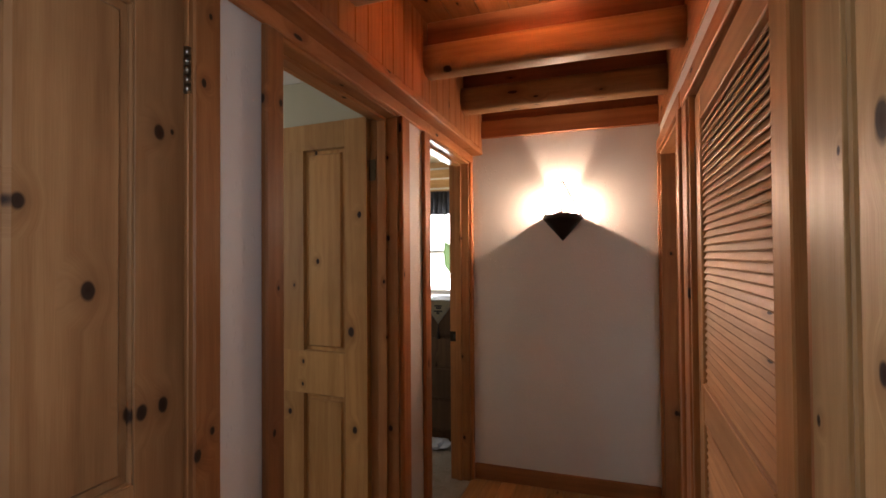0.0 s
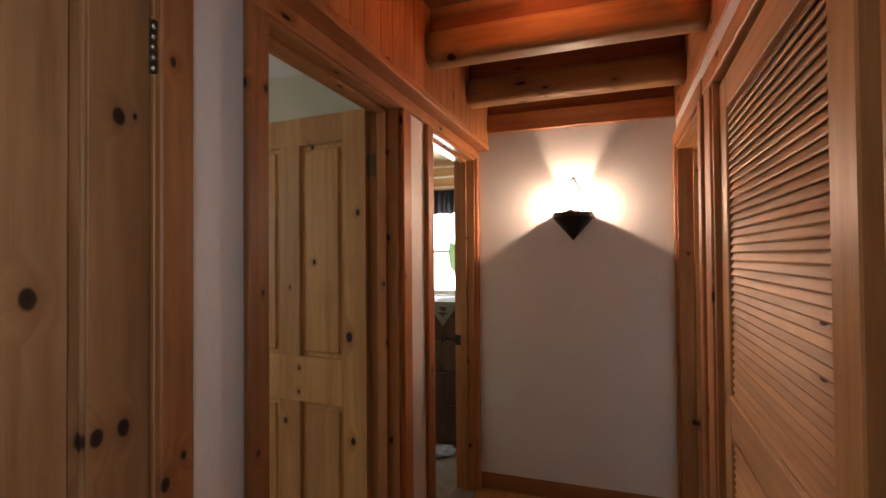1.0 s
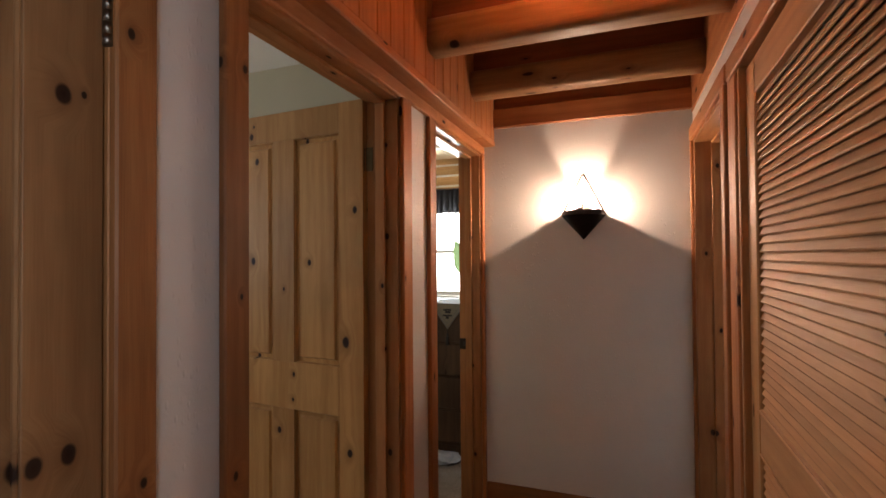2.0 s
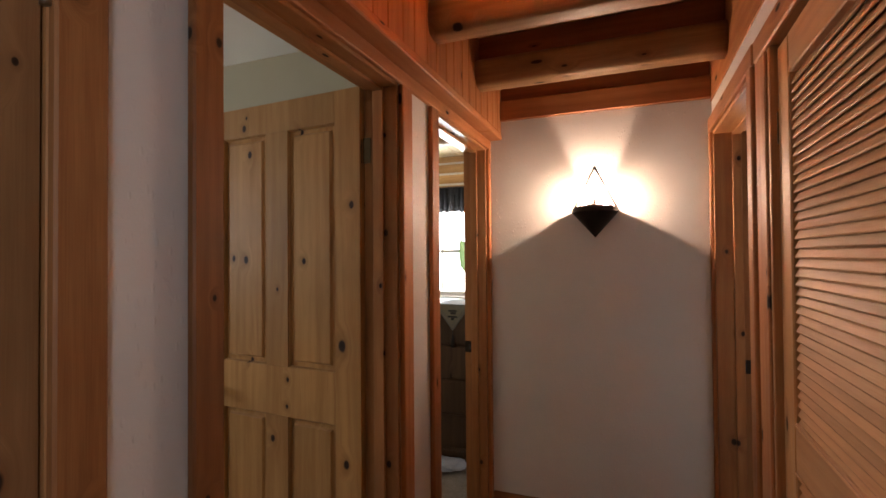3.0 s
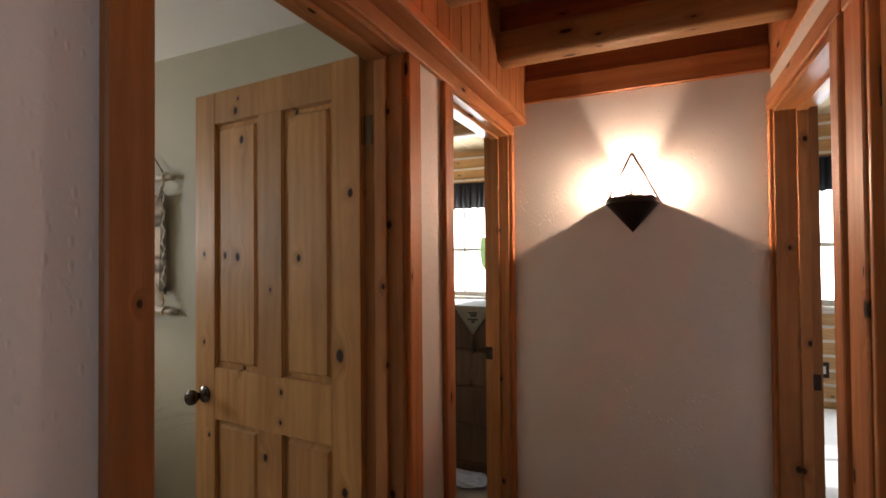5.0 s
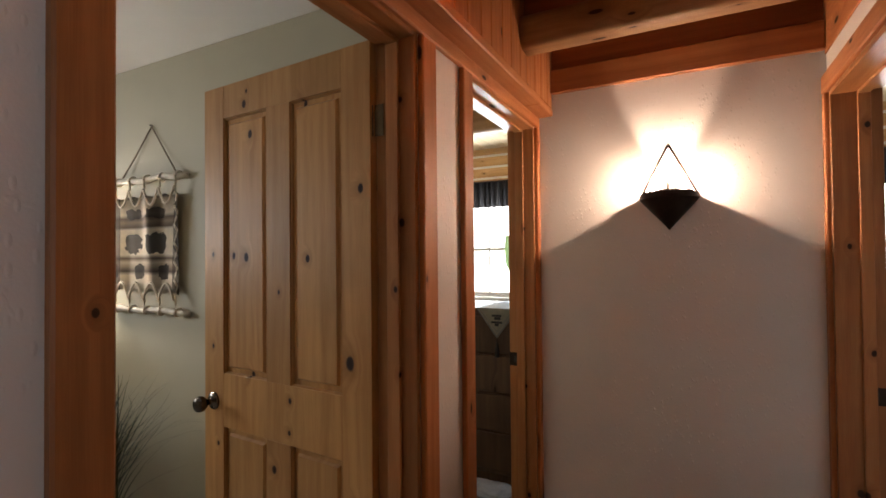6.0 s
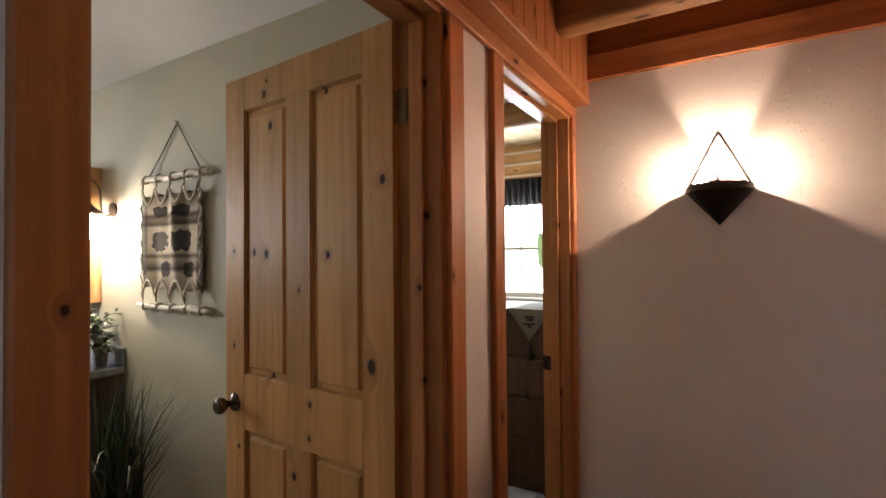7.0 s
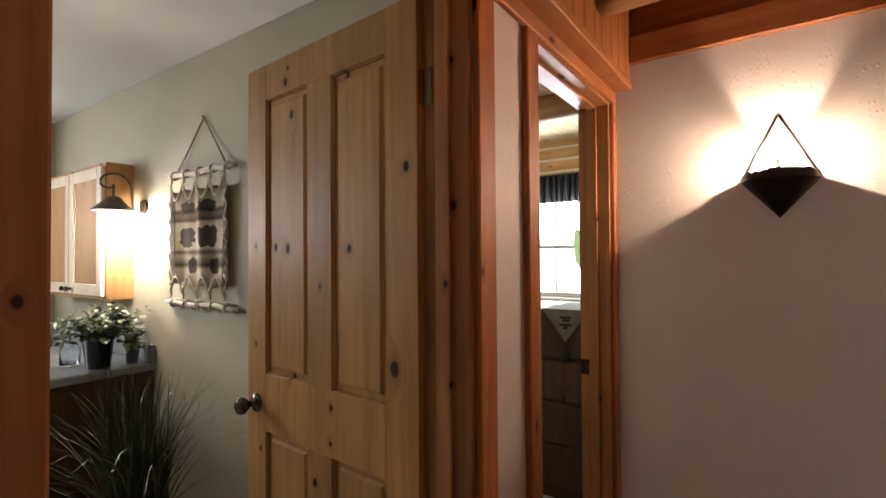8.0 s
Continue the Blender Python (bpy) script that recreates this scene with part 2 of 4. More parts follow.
def tube(points, radius, seg=6, bm=None, radii=None):
    """A round rod along points."""
    bm = bm or bmesh.new()
    pts = [Vector(p) for p in points]
    rings = []
    for i, p in enumerate(pts):
        d = (pts[min(i + 1, len(pts) - 1)] - pts[max(i - 1, 0)]).normalized()
        u = d.cross(Vector((0, 0, 1)))
        if u.length < 1e-3:
            u = d.cross(Vector((1, 0, 0)))
        u.normalize()
        v = d.cross(u)
        r = radii[i] if radii else radius
        rings.append([bm.verts.new(p + r * (math.cos(2 * math.pi * k / seg) * u + math.sin(2 * math.pi * k / seg) * v)) for k in range(seg)])
    for a, b in zip(rings, rings[1:]):
        for k in range(seg):
            bm.faces.new((a[k], a[(k + 1) % seg], b[(k + 1) % seg], b[k]))
    bm.faces.new(rings[0][::-1])
    bm.faces.new(rings[-1])
    return bm


def structure(name, bm, material, label, category):
    return tagged(part(name, bm, material), label, category, kind="structure")


# ---- shell ----
TOP = 2.49
BACK = -1.05
L0, L1 = -0.965, -0.84      # left hall wall, bath side and hall side
R0, R1 = 0.30, 0.425        # right hall wall, hall side and room side
FAR = 3.03
NEAR = (-0.036, 0.803)        # doorways, along y
BATH = (1.066, 1.880)
BED = (2.228, 2.985)
CLOSET = (0.875, 2.000)
BEDR = (2.190, 2.985)
SIDE = (0.065, 0.871)
HEAD = 2.043


def wall_with_doors(x0, x1, y0, y1, top, doors, head=HEAD):
    bm = bmesh.new()
    y = y0
    for a, b in doors:
        box(bm, x0, x1, y, a, 0, top)
        box(bm, x0, x1, a, b, head, top)
        y = b
    box(bm, x0, x1, y, y1, 0, top)
    return bm


structure("wall_left", wall_with_doors(L0, L1, BACK, FAR, TOP, ((-0.95, -0.20), NEAR, BATH, BED)), white_wall, "textured white plaster hall wall with three doorways", "wall")
structure("wall_right", wall_with_doors(R0, R1, BACK, FAR, TOP, ((-0.95, -0.20), SIDE, CLOSET, BEDR)), white_wall, "textured white plaster hall wall with closet and doorways", "wall")
structure("wall_far", boxes((L0, R1, FAR, FAR + 0.12, 0, TOP)), white_wall, "textured white plaster end wall behind a lit sconce", "wall")
structure("wall_back", boxes((L0 - 0.4, R1 + 0.4, BACK - 0.12, BACK, 0, TOP)), white_wall, "plain white plaster wall", "wall")
structure("floor", boxes((-4.4, 4.4, BACK - 0.12, 6.2, -0.12, -0.02)), plain("subfloor", (0.2, 0.14, 0.09)), "plain wooden subfloor", "floor")

# rooms behind the doorways
structure("wall_bath_end", boxes((-4.4, L0, 2.07, 2.19, 0, TOP)), green_wall, "sage green painted bathroom wall", "wall")
structure("wall_bath_side", boxes((-4.4, -4.28, BACK, 0.42, 0, TOP), (-4.4, -4.28, 1.38, 2.07, 0, TOP), (-4.4, -4.28, 0.42, 1.38, 0, 1.10), (-4.4, -4.28, 0.42, 1.38, 2.14, TOP)), green_wall, "sage green painted bathroom side wall with a window opening", "wall")
structure("wall_bath_front", boxes((-4.28, L0, -0.12, -0.05, 0, TOP)), green_wall, "sage green bathroom wall", "wall")
structure("wall_side_left", boxes((L0 - 0.4, L0 - 0.3, BACK, -0.12, 0, TOP)), white_wall, "plain white wall beyond an opening", "wall")
structure("ceiling_bath", boxes((-4.28, L0 - 0.002, -0.05, 2.068, 2.32, 2.36)), ceiling_white, "plain white bathroom ceiling", "ceiling")
structure("floor_bath", boxes((-4.28, L0 - 0.04, -0.05, 2.07, -0.02, 0)), plain("bath_floor_vinyl", (0.42, 0.38, 0.33), 0.4), "beige bathroom floor", "floor")
structure("wall_bedroom_middle", boxes((-0.35, -0.23, FAR + 0.12, 6.0, 0, 2.72)), white_wall, "plain white wall between two bedrooms", "wall")
structure("wall_bedroom_left", boxes((-4.4, -4.28, 2.19, 6.0, 0, 2.72)), white_wall, "plain white bedroom wall", "wall")
structure("wall_bedroom_right", boxes((4.28, 4.4, BACK, 6.0, 0, 2.72)), white_wall, "plain white bedroom wall", "wall")
structure("wall_closet_end", boxes((R1, 4.28, 2.02, 2.14, 0, TOP)), white_wall, "plain white partition wall", "wall")
structure("wall_closet_back", boxes((1.05, 1.15, BACK, 2.02, 0, TOP)), white_wall, "plain white closet back wall", "wall")
structure("ceiling", boxes((-4.4, 4.4, BACK - 0.12, FAR + 0.12, TOP + 0.03, TOP + 0.1)), plank_y, "dark pine board ceiling above the beams", "ceiling")

# outer wall of horizontal logs with two windows
WIN_L, WIN_R, WZ = (-2.75, -1.45), (0.75, 1.95), (0.94, 2.05)


def log_wall(y):
    w = thing("wall_outer", pose(0, y, 0), "honey coloured log wall with pale chinking and two bright windows", "wall", kind="structure")
    pitch, chink = 0.132, 0.020
    chinks = bmesh.new()
    for k in range(22):
        z0, z1 = -0.052 + k * pitch + chink, -0.052 + (k + 1) * pitch
        spans = [(-4.4, 4.4)]
        if z1 > WZ[0] + 0.03 and z0 < WZ[1] - 0.03:
            spans = [(-4.4, WIN_L[0]), (WIN_L[1], WIN_R[0]), (WIN_R[1], 4.4)]
        for a, b in spans:
            part("log", box(bmesh.new(), a, b, 0, 0.18, max(z0, 0.006), z1, bevel=0.028, seg=2), room_log, w)
            box(chinks, a, b, 0.012, 0.168, z1 - 0.02, z1 + chink + 0.02)
    part("chinking", chinks, plain("pale_chinking", (0.84, 0.81, 0.74), 0.8, 0.12, 40.0, 0.2), w, "pale mortar strips between logs")
    return w


log_wall(6.0)
structure("backdrop", boxes((-6, 6, 7.2, 7.25, -1, 2.36)), glow("bright_overcast_distance", (0.93, 0.97, 1.0), 6.0), "bright hazy daylight outside the windows", "backdrop")


def window_unit(name, x0, x1, z0, z1, y):
    w = thing(name, pose((x0 + x1) / 2, y, z0), "white framed sash window in a log wall", "window", kind="structure")
    h, hw = z1 - z0, (x1 - x0) / 2
    white = plain("window_paint", (0.75, 0.74, 0.7), 0.4, 0.1)
    part("window_frame", boxes((-hw, -hw + 0.05, 0, 0.09, 0, h), (hw - 0.05, hw, 0, 0.09, 0, h), (-hw + 0.05, hw - 0.05, 0, 0.09, 0, 0.05), (-hw + 0.05, hw - 0.05, 0, 0.09, h - 0.05, h), bevel=0.004), white, w)
    part("sash_bar", boxes((-hw + 0.05, hw - 0.05, 0.03, 0.07, h * 0.5 - 0.02, h * 0.5 + 0.02), bevel=0.003), white, w)
    for s in (-0.33, 0.33):
        part("muntin", boxes((s * hw - 0.008, s * hw + 0.008, 0.035, 0.06, 0.05, h - 0.05)), white, w)
    part("window_sill", boxes((-hw - 0.04, hw + 0.04, -0.09, 0.02, -0.03, 0), bevel=0.005), white, w)
    pane = part("pane", boxes((-hw + 0.05, hw - 0.05, 0.05, 0.054, 0.05, h - 0.05)), glass("window_glass"), w)
    pane.visible_shadow = False
    return w


window_unit("window_1", WIN_L[0], WIN_L[1], WZ[0], WZ[1], 6.02)
window_unit("window_2", WIN_R[0], WIN_R[1], WZ[0], WZ[1], 6.02)

# ---- doorways: jambs, stops, casings ----


def casing(name, x0, x1, y0, y1, z0, z1, mat=None, label="amber pine door casing board"):
    return structure(name, boxes((x0, x1, y0, y1, z0, z1), bevel=0.004), mat or trim_z, label, "trim")


def lined_doorway(tag, y0, y1, x0, x1, head, stop_x, label):
    """Jamb boards and stops lining a doorway in a wall along y."""
    d = thing("doorway_" + tag, pose(0, 0, 0), label, "door frame", kind="structure")
    part("jamb", boxes((x0, x1, y0 - 0.0, y0 + 0.018, 0, head), bevel=0.002), jamb_z, d)
    part("jamb", boxes((x0, x1, y1 - 0.018, y1, 0, head), bevel=0.002), jamb_z, d)
    part("head_jamb", boxes((x0, x1, y0 + 0.018, y1 - 0.018, head - 0.018, head), bevel=0.002), jamb_y, d)
    s0, s1 = stop_x
    part("stop", boxes((s0, s1, y0 + 0.018, y0 + 0.03, 0, head - 0.018), bevel=0.002), jamb_z, d)
    part("stop", boxes((s0, s1, y1 - 0.03, y1 - 0.018, 0, head - 0.018), bevel=0.002), jamb_z, d)
    part("head_stop", boxes((s0, s1, y0 + 0.03, y1 - 0.03, head - 0.03, head - 0.018), bevel=0.002), jamb_y, d)
    return d


CX = -0.820                 # hall face of the left casings
lined_doorway("bath", BATH[0], BATH[1], L0, L1 + 0.004, HEAD, (-0.925, -0.885), "pine door frame of the bathroom doorway")
lined_doorway("bedroom", BED[0], BED[1], L0, L1 + 0.004, HEAD, (-0.925, -0.885), "pine door frame of the bedroom doorway")
lined_doorway("near", NEAR[0], NEAR[1], L0, L1 + 0.004, HEAD, (-0.925, -0.885), "pine door frame round a closed door")
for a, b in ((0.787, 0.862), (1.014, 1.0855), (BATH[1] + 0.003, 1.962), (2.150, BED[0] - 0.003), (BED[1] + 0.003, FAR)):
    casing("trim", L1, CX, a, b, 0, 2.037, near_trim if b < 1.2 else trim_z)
casing("trim", L1, CX, -1.5, FAR, 2.037, 2.087, trim_y, "continuous amber pine head casing over the doors")

# bulkhead above the left doors: soffit, lip and upright planks
structure("bulkhead", boxes((L1, -0.77, BACK, FAR, 2.098, TOP)), trim_y, "boxed pine bulkhead above the doors", "bulkhead")
casing("trim", CX - 0.015, -0.752, BACK, 2.806, 2.087, 2.122, trim_y, "pine ledge board under upright planks")
casing("trim", CX - 0.015, -0.7545, 2.8065, FAR, 2.087, 2.12, trim_y, "short pine end board at the hall end")
planks_l = thing("plank_panelling", pose(0, 0, 0), "upright tongue-and-groove pine planks on a bulkhead", "panelling", kind="structure")
y = FAR - 0.002
k = 0
while y > -1.2:
    w = (0.088, 0.104, 0.092, 0.11)[k % 4]
    part("plank", boxes((-0.771, -0.7575, y - w + 0.002, y, 2.1225, TOP), bevel=0.0035), plank_z, planks_l)
    y -= w
    k += 1
structure("fascia_right", boxes((0.2945, R0, BACK, FAR, 2.174, TOP), bevel=0.003), trim_y, "wide pine fascia board along the hall top", "trim")

# right casings
lined_doorway("room", BEDR[0], BEDR[1], R0 - 0.004, R1 + 0.02, 2.02, (0.372, 0.41), "pine door frame of the second bedroom doorway")
for a, b, x in ((BEDR[1] + 0.003, FAR, 0.283), (2.122, BEDR[0] - 0.003, 0.278), (CLOSET[1] + 0.003, 2.1155, 0.289)):
    casing("trim", x, R0, a, b, 0, 2.02)
casing("trim", 0.281, R0, 2.122, FAR, 2.02, 2.090, trim_y, "amber pine head casing over a doorway")
casing("trim", 0.285, R0, 0.875, 2.116, 2.020, 2.090, trim_y, "amber pine head casing over the closet door")
lined_doorway("closet", CLOSET[0], CLOSET[1], R0 - 0.004, R1, 2.04, (0.39, 0.42), "pine door frame of a closet")
casing("closet_post", 0.336, 0.42, 0.8935, 0.944, 0, 2.02, jamb_z, "dark recessed pine post beside a closet door")

# ---- ceiling beams ----


def ceiling_log(y, z, r, x0=-0.762, x1=0.2945):
    bm = bmesh.new()
    seg, steps = 28, 16
    rings = []
    for i in range(steps + 1):
        x = x0 + (x1 - x0) * i / steps
        ring = []
        for kk in range(seg):
            a = 2 * math.pi * kk / seg
            rr = r * (1 + 0.025 * noise.noise(Vector((x * 2.2, math.cos(a) * 1.3 + y * 5, math.sin(a) * 1.3))))
            ca, sa = math.cos(a), math.sin(a)
            cy = rr * math.copysign(abs(ca) ** 0.42, ca) * 0.93
            cz = rr * math.copysign(abs(sa) ** (0.75 if sa < 0 else 0.5), sa)
            ring.append(bm.verts.new((x, y + cy, z + cz)))
        rings.append(ring)
    for a, b in zip(rings, rings[1:]):
        for kk in range(seg):
            bm.faces.new((a[kk], b[kk], b[(kk + 1) % seg], a[(kk + 1) % seg]))
    bm.faces.new(rings[0])
    bm.faces.new(rings[-1][::-1])
    ob = part("ceiling_beam", bm, log_x, smooth=True)
    return tagged(ob, "peeled pine log beam across the hall ceiling", "beam", "hall ceiling beams")


for yy in (2.61, 2.03, 1.33, 0.66, -0.02, -0.7):
    ceiling_log(yy, 2.306, 0.067)
    casing("blocking", -0.757, 0.294, yy - 0.01, yy + 0.03, 2.366, TOP - 0.001, shaded_trim_x, "pine blocking board above a log beam")
casing("ledger", -0.7575, 0.294, FAR - 0.030, FAR, 2.190, 2.300, ledger_x, "pine ledger board on the end wall")
casing("ledger", -0.7575, 0.294, FAR - 0.006, FAR, 2.3005, TOP - 0.001, shaded_trim_x, "upper pine board on the end wall")
planks_c = thing("ceiling_boards", pose(0, 0, 0), "tongue-and-groove pine ceiling boards", "ceiling", kind="structure")
bm = bmesh.new()
x = -0.77
while x < 0.29:
    box(bm, x, x + 0.128, BACK, FAR, TOP, TOP + 0.02, bevel=0.004)
    x += 0.131
part("boards", bm, plank_y, planks_c)

# ---- skirting and floor ----
casing("baseboard", -0.819, R0 - 0.018, FAR - 0.014, FAR, 0, 0.10, shaded_base_x, "pine baseboard along the end wall, darkened for dim light")
casing("baseboard", L1, L1 + 0.014, 0.863, 1.013, 0, 0.10, trim_y, "pine baseboard")
casing("baseboard", L1, L1 + 0.014, 1.963, 2.149, 0, 0.10, trim_y, "pine baseboard")
hall_floor = thing("floor_boards", pose(0, 0, 0), "honey pine floor boards in the hall", "floor", kind="structure")
x = -0.838
while x < R0 - 0.01:
    part("floor_board", boxes((x, min(x + 0.094, R0 - 0.002), BACK, FAR - 0.001, -0.02, 0.0), bevel=0.0025), floor_wood, hall_floor)
    x += 0.096

# ---- doors ----


def raised_panel(u0, u1, z0, z1, y0, y1):
    """A panel with a raised field and sloping margins on both faces."""
    bm = bmesh.new()

    def loop(m, y):
        return [bm.verts.new((u, y, z)) for u, z in ((u0 + m, z0 + m), (u1 - m, z0 + m), (u1 - m, z1 - m), (u0 + m, z1 - m))]

    loops = [loop(0.028, y0 + 0.0055), loop(0.021, y0 + 0.0135), loop(-0.004, y0 + 0.0150), loop(-0.004, y1 - 0.0150), loop(0.021, y1 - 0.0135), loop(0.028, y1 - 0.0055)]
    bm.faces.new(loops[0])
    for a, b in zip(loops, loops[1:]):
        for i in range(4):
            bm.faces.new((a[(i + 1) % 4], a[i], b[i], b[(i + 1) % 4]))
    bm.faces.new(loops[-1][::-1])
    bmesh.ops.recalc_face_normals(bm, faces=bm.faces[:])
    return bm


def moulding_ring(u0, u1, z0, z1, y0, y1):
    """A mitred bead round a panel."""
    bm = bmesh.new()

    def loop(m, y):
        return [bm.verts.new((u, y, z)) for u, z in ((u0 + m, z0 + m), (u1 - m, z0 + m), (u1 - m, z1 - m), (u0 + m, z1 - m))]

    loops = [loop(0, y1), loop(0, y0), loop(0.002, y0), loop(0.0045, y0 + 0.4 * (y1 - y0)), loop(0.005, y1)]
    for a, b in zip(loops, loops[1:] + loops[:1]):
        for i in range(4):
            bm.faces.new((a[(i + 1) % 4], a[i], b[i], b[(i + 1) % 4]))
    bmesh.ops.recalc_face_normals(bm, faces=bm.faces[:])
    return bm


def knob_set(door, u, z, y, out):
    k = part("door_knob", lathe([(0.032, 0), (0.032, 0.004), (0.026, 0.009), (0.012, 0.012), (0.011, 0.03), (0.02, 0.036), (0.027, 0.046), (0.0285, 0.056), (0.025, 0.066), (0.014, 0.072)]), knob_metal, door, "dark metal round knob", True,
             pose(u, y, z, 90 if out < 0 else -90))
    return k


def butt_hinge(door, u, z, y, side=1):
    h = part("hinge", boxes((u - 0.004, u + 0.034 * side, y - 0.0015, y + 0.001, z - 0.045, z + 0.045)), brass, door, "worn metal butt hinge")
    for i in range(5):
        part("knuckle", tube([(u - 0.004 * side, y - 0.006, z - 0.045 + 0.018 * i + 0.001), (u - 0.004 * side, y - 0.006, z - 0.045 + 0.018 * i + 0.017)], 0.0055, 10), brass, h, smooth=True)
    return h


def panel_door(m, name, label, mat, width=0.795, height=2.03, bolt=True):
    """Four-panel pine door; u from the hinge edge, front face towards -y of its own axes."""
    d = thing(name, m, label, "door", kind="structure")
    T = 0.035
    s = 0.112
    c0, c1 = 0.422 * width, 0.566 * width
    zs = (0.24, 0.812, 1.002, height - 0.118)
    bv = 0.0012
    part("stile", boxes((0, s, 0, T, 0.008, height), bevel=bv), mat, d)
    part("stile", boxes((width - s, width, 0, T, 0.008, height), bevel=bv), mat, d)
    for a, b in ((0.008, zs[0]), (zs[1], zs[2]), (zs[3], height)):
        part("rail", boxes((s, width - s, 0.0006, T - 0.0006, a, b), bevel=bv), mat, d)
    for a, b in ((zs[0], zs[1]), (zs[2], zs[3])):
        part("mullion", boxes((c0, c1, 0.0003, T - 0.0003, a, b), bevel=bv), mat, d)
        part("panel", raised_panel(s, c0, a, b, 0, T), mat, d)
        part("panel", raised_panel(c1, width - s, a, b, 0, T), mat, d)
        for u0, u1 in ((s, c0), (c1, width - s)):
            part("bead", moulding_ring(u0, u1, a, b, 0.006, 0.0147), mat, d)
            part("bead", moulding_ring(u0, u1, a, b, T - 0.006, T - 0.0147), mat, d)
    if bolt:
        knob_set(d, width - 0.055, 0.897, 0.0, -1)
        knob_set(d, width - 0.055, 0.897, T, 1)
    return d


# own axes: x = from hinge to free edge, -y = seen face, z = up
bath_door = panel_door(pose(-0.972, 1.8415, 0.006, 0, 0, 180 - 4.2) @ Matrix.Diagonal((1, -1, 1, 1)), "door_bath", "open knotty pine four-panel door with dark knob", door_wood)
near_door = panel_door(pose(-0.876, 0.7805, 0.006, 0, 0, -90), "door_near", "closed knotty pine four-panel door", near_door_wood)


hinge_steel = plain("worn_hinge_steel", (0.30, 0.27, 0.23), 0.35, 0.4, 70.0, 0.1, Metallic=1.0)


def strike(m):
    s = thing("strike_plate", m, "small dark metal strike plate in a door jamb", "strike plate")
    part("plate", boxes((-0.03, 0.03, -0.0022, 0.0002, -0.032, 0.032), bevel=0.001), dark_metal, s)
    # no real recess: a thin black block carries the hole's shade as colour
    part("latch_hole", boxes((-0.008, 0.008, -0.0026, -0.0018, -0.014, 0.014)), plain("latch_hole_shade", (0.01, 0.01, 0.01)), s)
    return s


strike(pose(0.408, 2.9668, 0.902))
strike(pose(-0.935, 2.9668, 0.915))
for zz in (1.822, 0.28):
    for q in range(5):
        part("hinge_knuckle", tube([(-0.002, 0.041, zz - 0.049 + 0.0198 * q + 0.0008), (-0.002, 0.041, zz - 0.049 + 0.0198 * q + 0.019)], 0.0075, 12), hinge_steel, near_door, "worn steel hinge knuckle", True)
for zz in (1.80, 0.26):
    butt_hinge(bath_door, 0.0, zz, 0.018, -1)

# closed pine door on the other side, near the start
side_wood = wood("side_door_pine", "z", (0.56, 0.375, 0.19), (0.40, 0.245, 0.11), 0.0, 0.34, [(0.192, 1.285, 0.014), (0.10, 1.56, 0.006), (0.20, 1.575, 0.022), (0.02, 1.18, 0.008)], True)
panel_door(pose(0.2915, 0.867, 0.006, 0, 0, -90), "door_side", "closed light pine four-panel door", side_wood)
lined_doorway("side", SIDE[0], SIDE[1], R0 - 0.004, R1, HEAD, (0.36, 0.40), "pine door frame round a closed light pine door")

# ---- louvred closet door ----


def louvre_door(m, width, height):
    d = thing("louvre_door", m, "varnished pine louvred closet door, slightly ajar", "door")
    T, s = 0.034, 0.105
    part("stile", boxes((0, s, 0, T, 0.01, height), bevel=0.004), trim_louvre_z, d)
    part("stile", boxes((width - s, width, 0, T, 0.01, height), bevel=0.004), trim_louvre_z, d)
    zs = (0.17, 0.845, 0.985, 1.905)
    for a, b in ((0.01, zs[0]), (zs[1], zs[2]), (zs[3], height)):
        part("rail", boxes((s, width - s, 0.0006, T - 0.0006, a, b), bevel=0.003), louvre_wood, d)
    for a in (zs[1] + 0.006, zs[2] - 0.010):
        part("bead", boxes((s, width - s, -0.004, 0.001, a, a + 0.006), bevel=0.002), louvre_wood, d)
    bm = bmesh.new()
    box(bm, s + 0.0005, width - s - 0.0005, -0.0215, 0.0215, -0.0030, 0.0030, bevel=0.0024, seg=1)
    slat = mesh_of("slat", bm, louvre_wood)
    for a, b in ((zs[0], zs[1]), (zs[2], zs[3])):
        n = round((b - a) / 0.0245)
        for i in range(n):
            o = new("slat", slat)
            o.parent = d
            o.matrix_local = pose(0, T * 0.5, a + (i + 0.5) * (b - a) / n, 63 + random.uniform(-1, 1))
    part("hinge", boxes((-0.008, 0.004, -0.003, 0.028, 1.74, 1.83)), brass, d, "dark metal hinge")
    part("hinge", boxes((-0.008, 0.004, -0.003, 0.028, 0.26, 0.35)), brass, d, "dark metal hinge")
    return d


trim_louvre_z = wood("louvre_frame_pine", "z", (0.50, 0.262, 0.104), (0.36, 0.168, 0.060), 0.3, 0.4)
louvre_door(pose(0.316, 1.980, 0.0, 0, 0, -90 - 1.25), 1.028, 2.012)

# ---- hall sconce ----


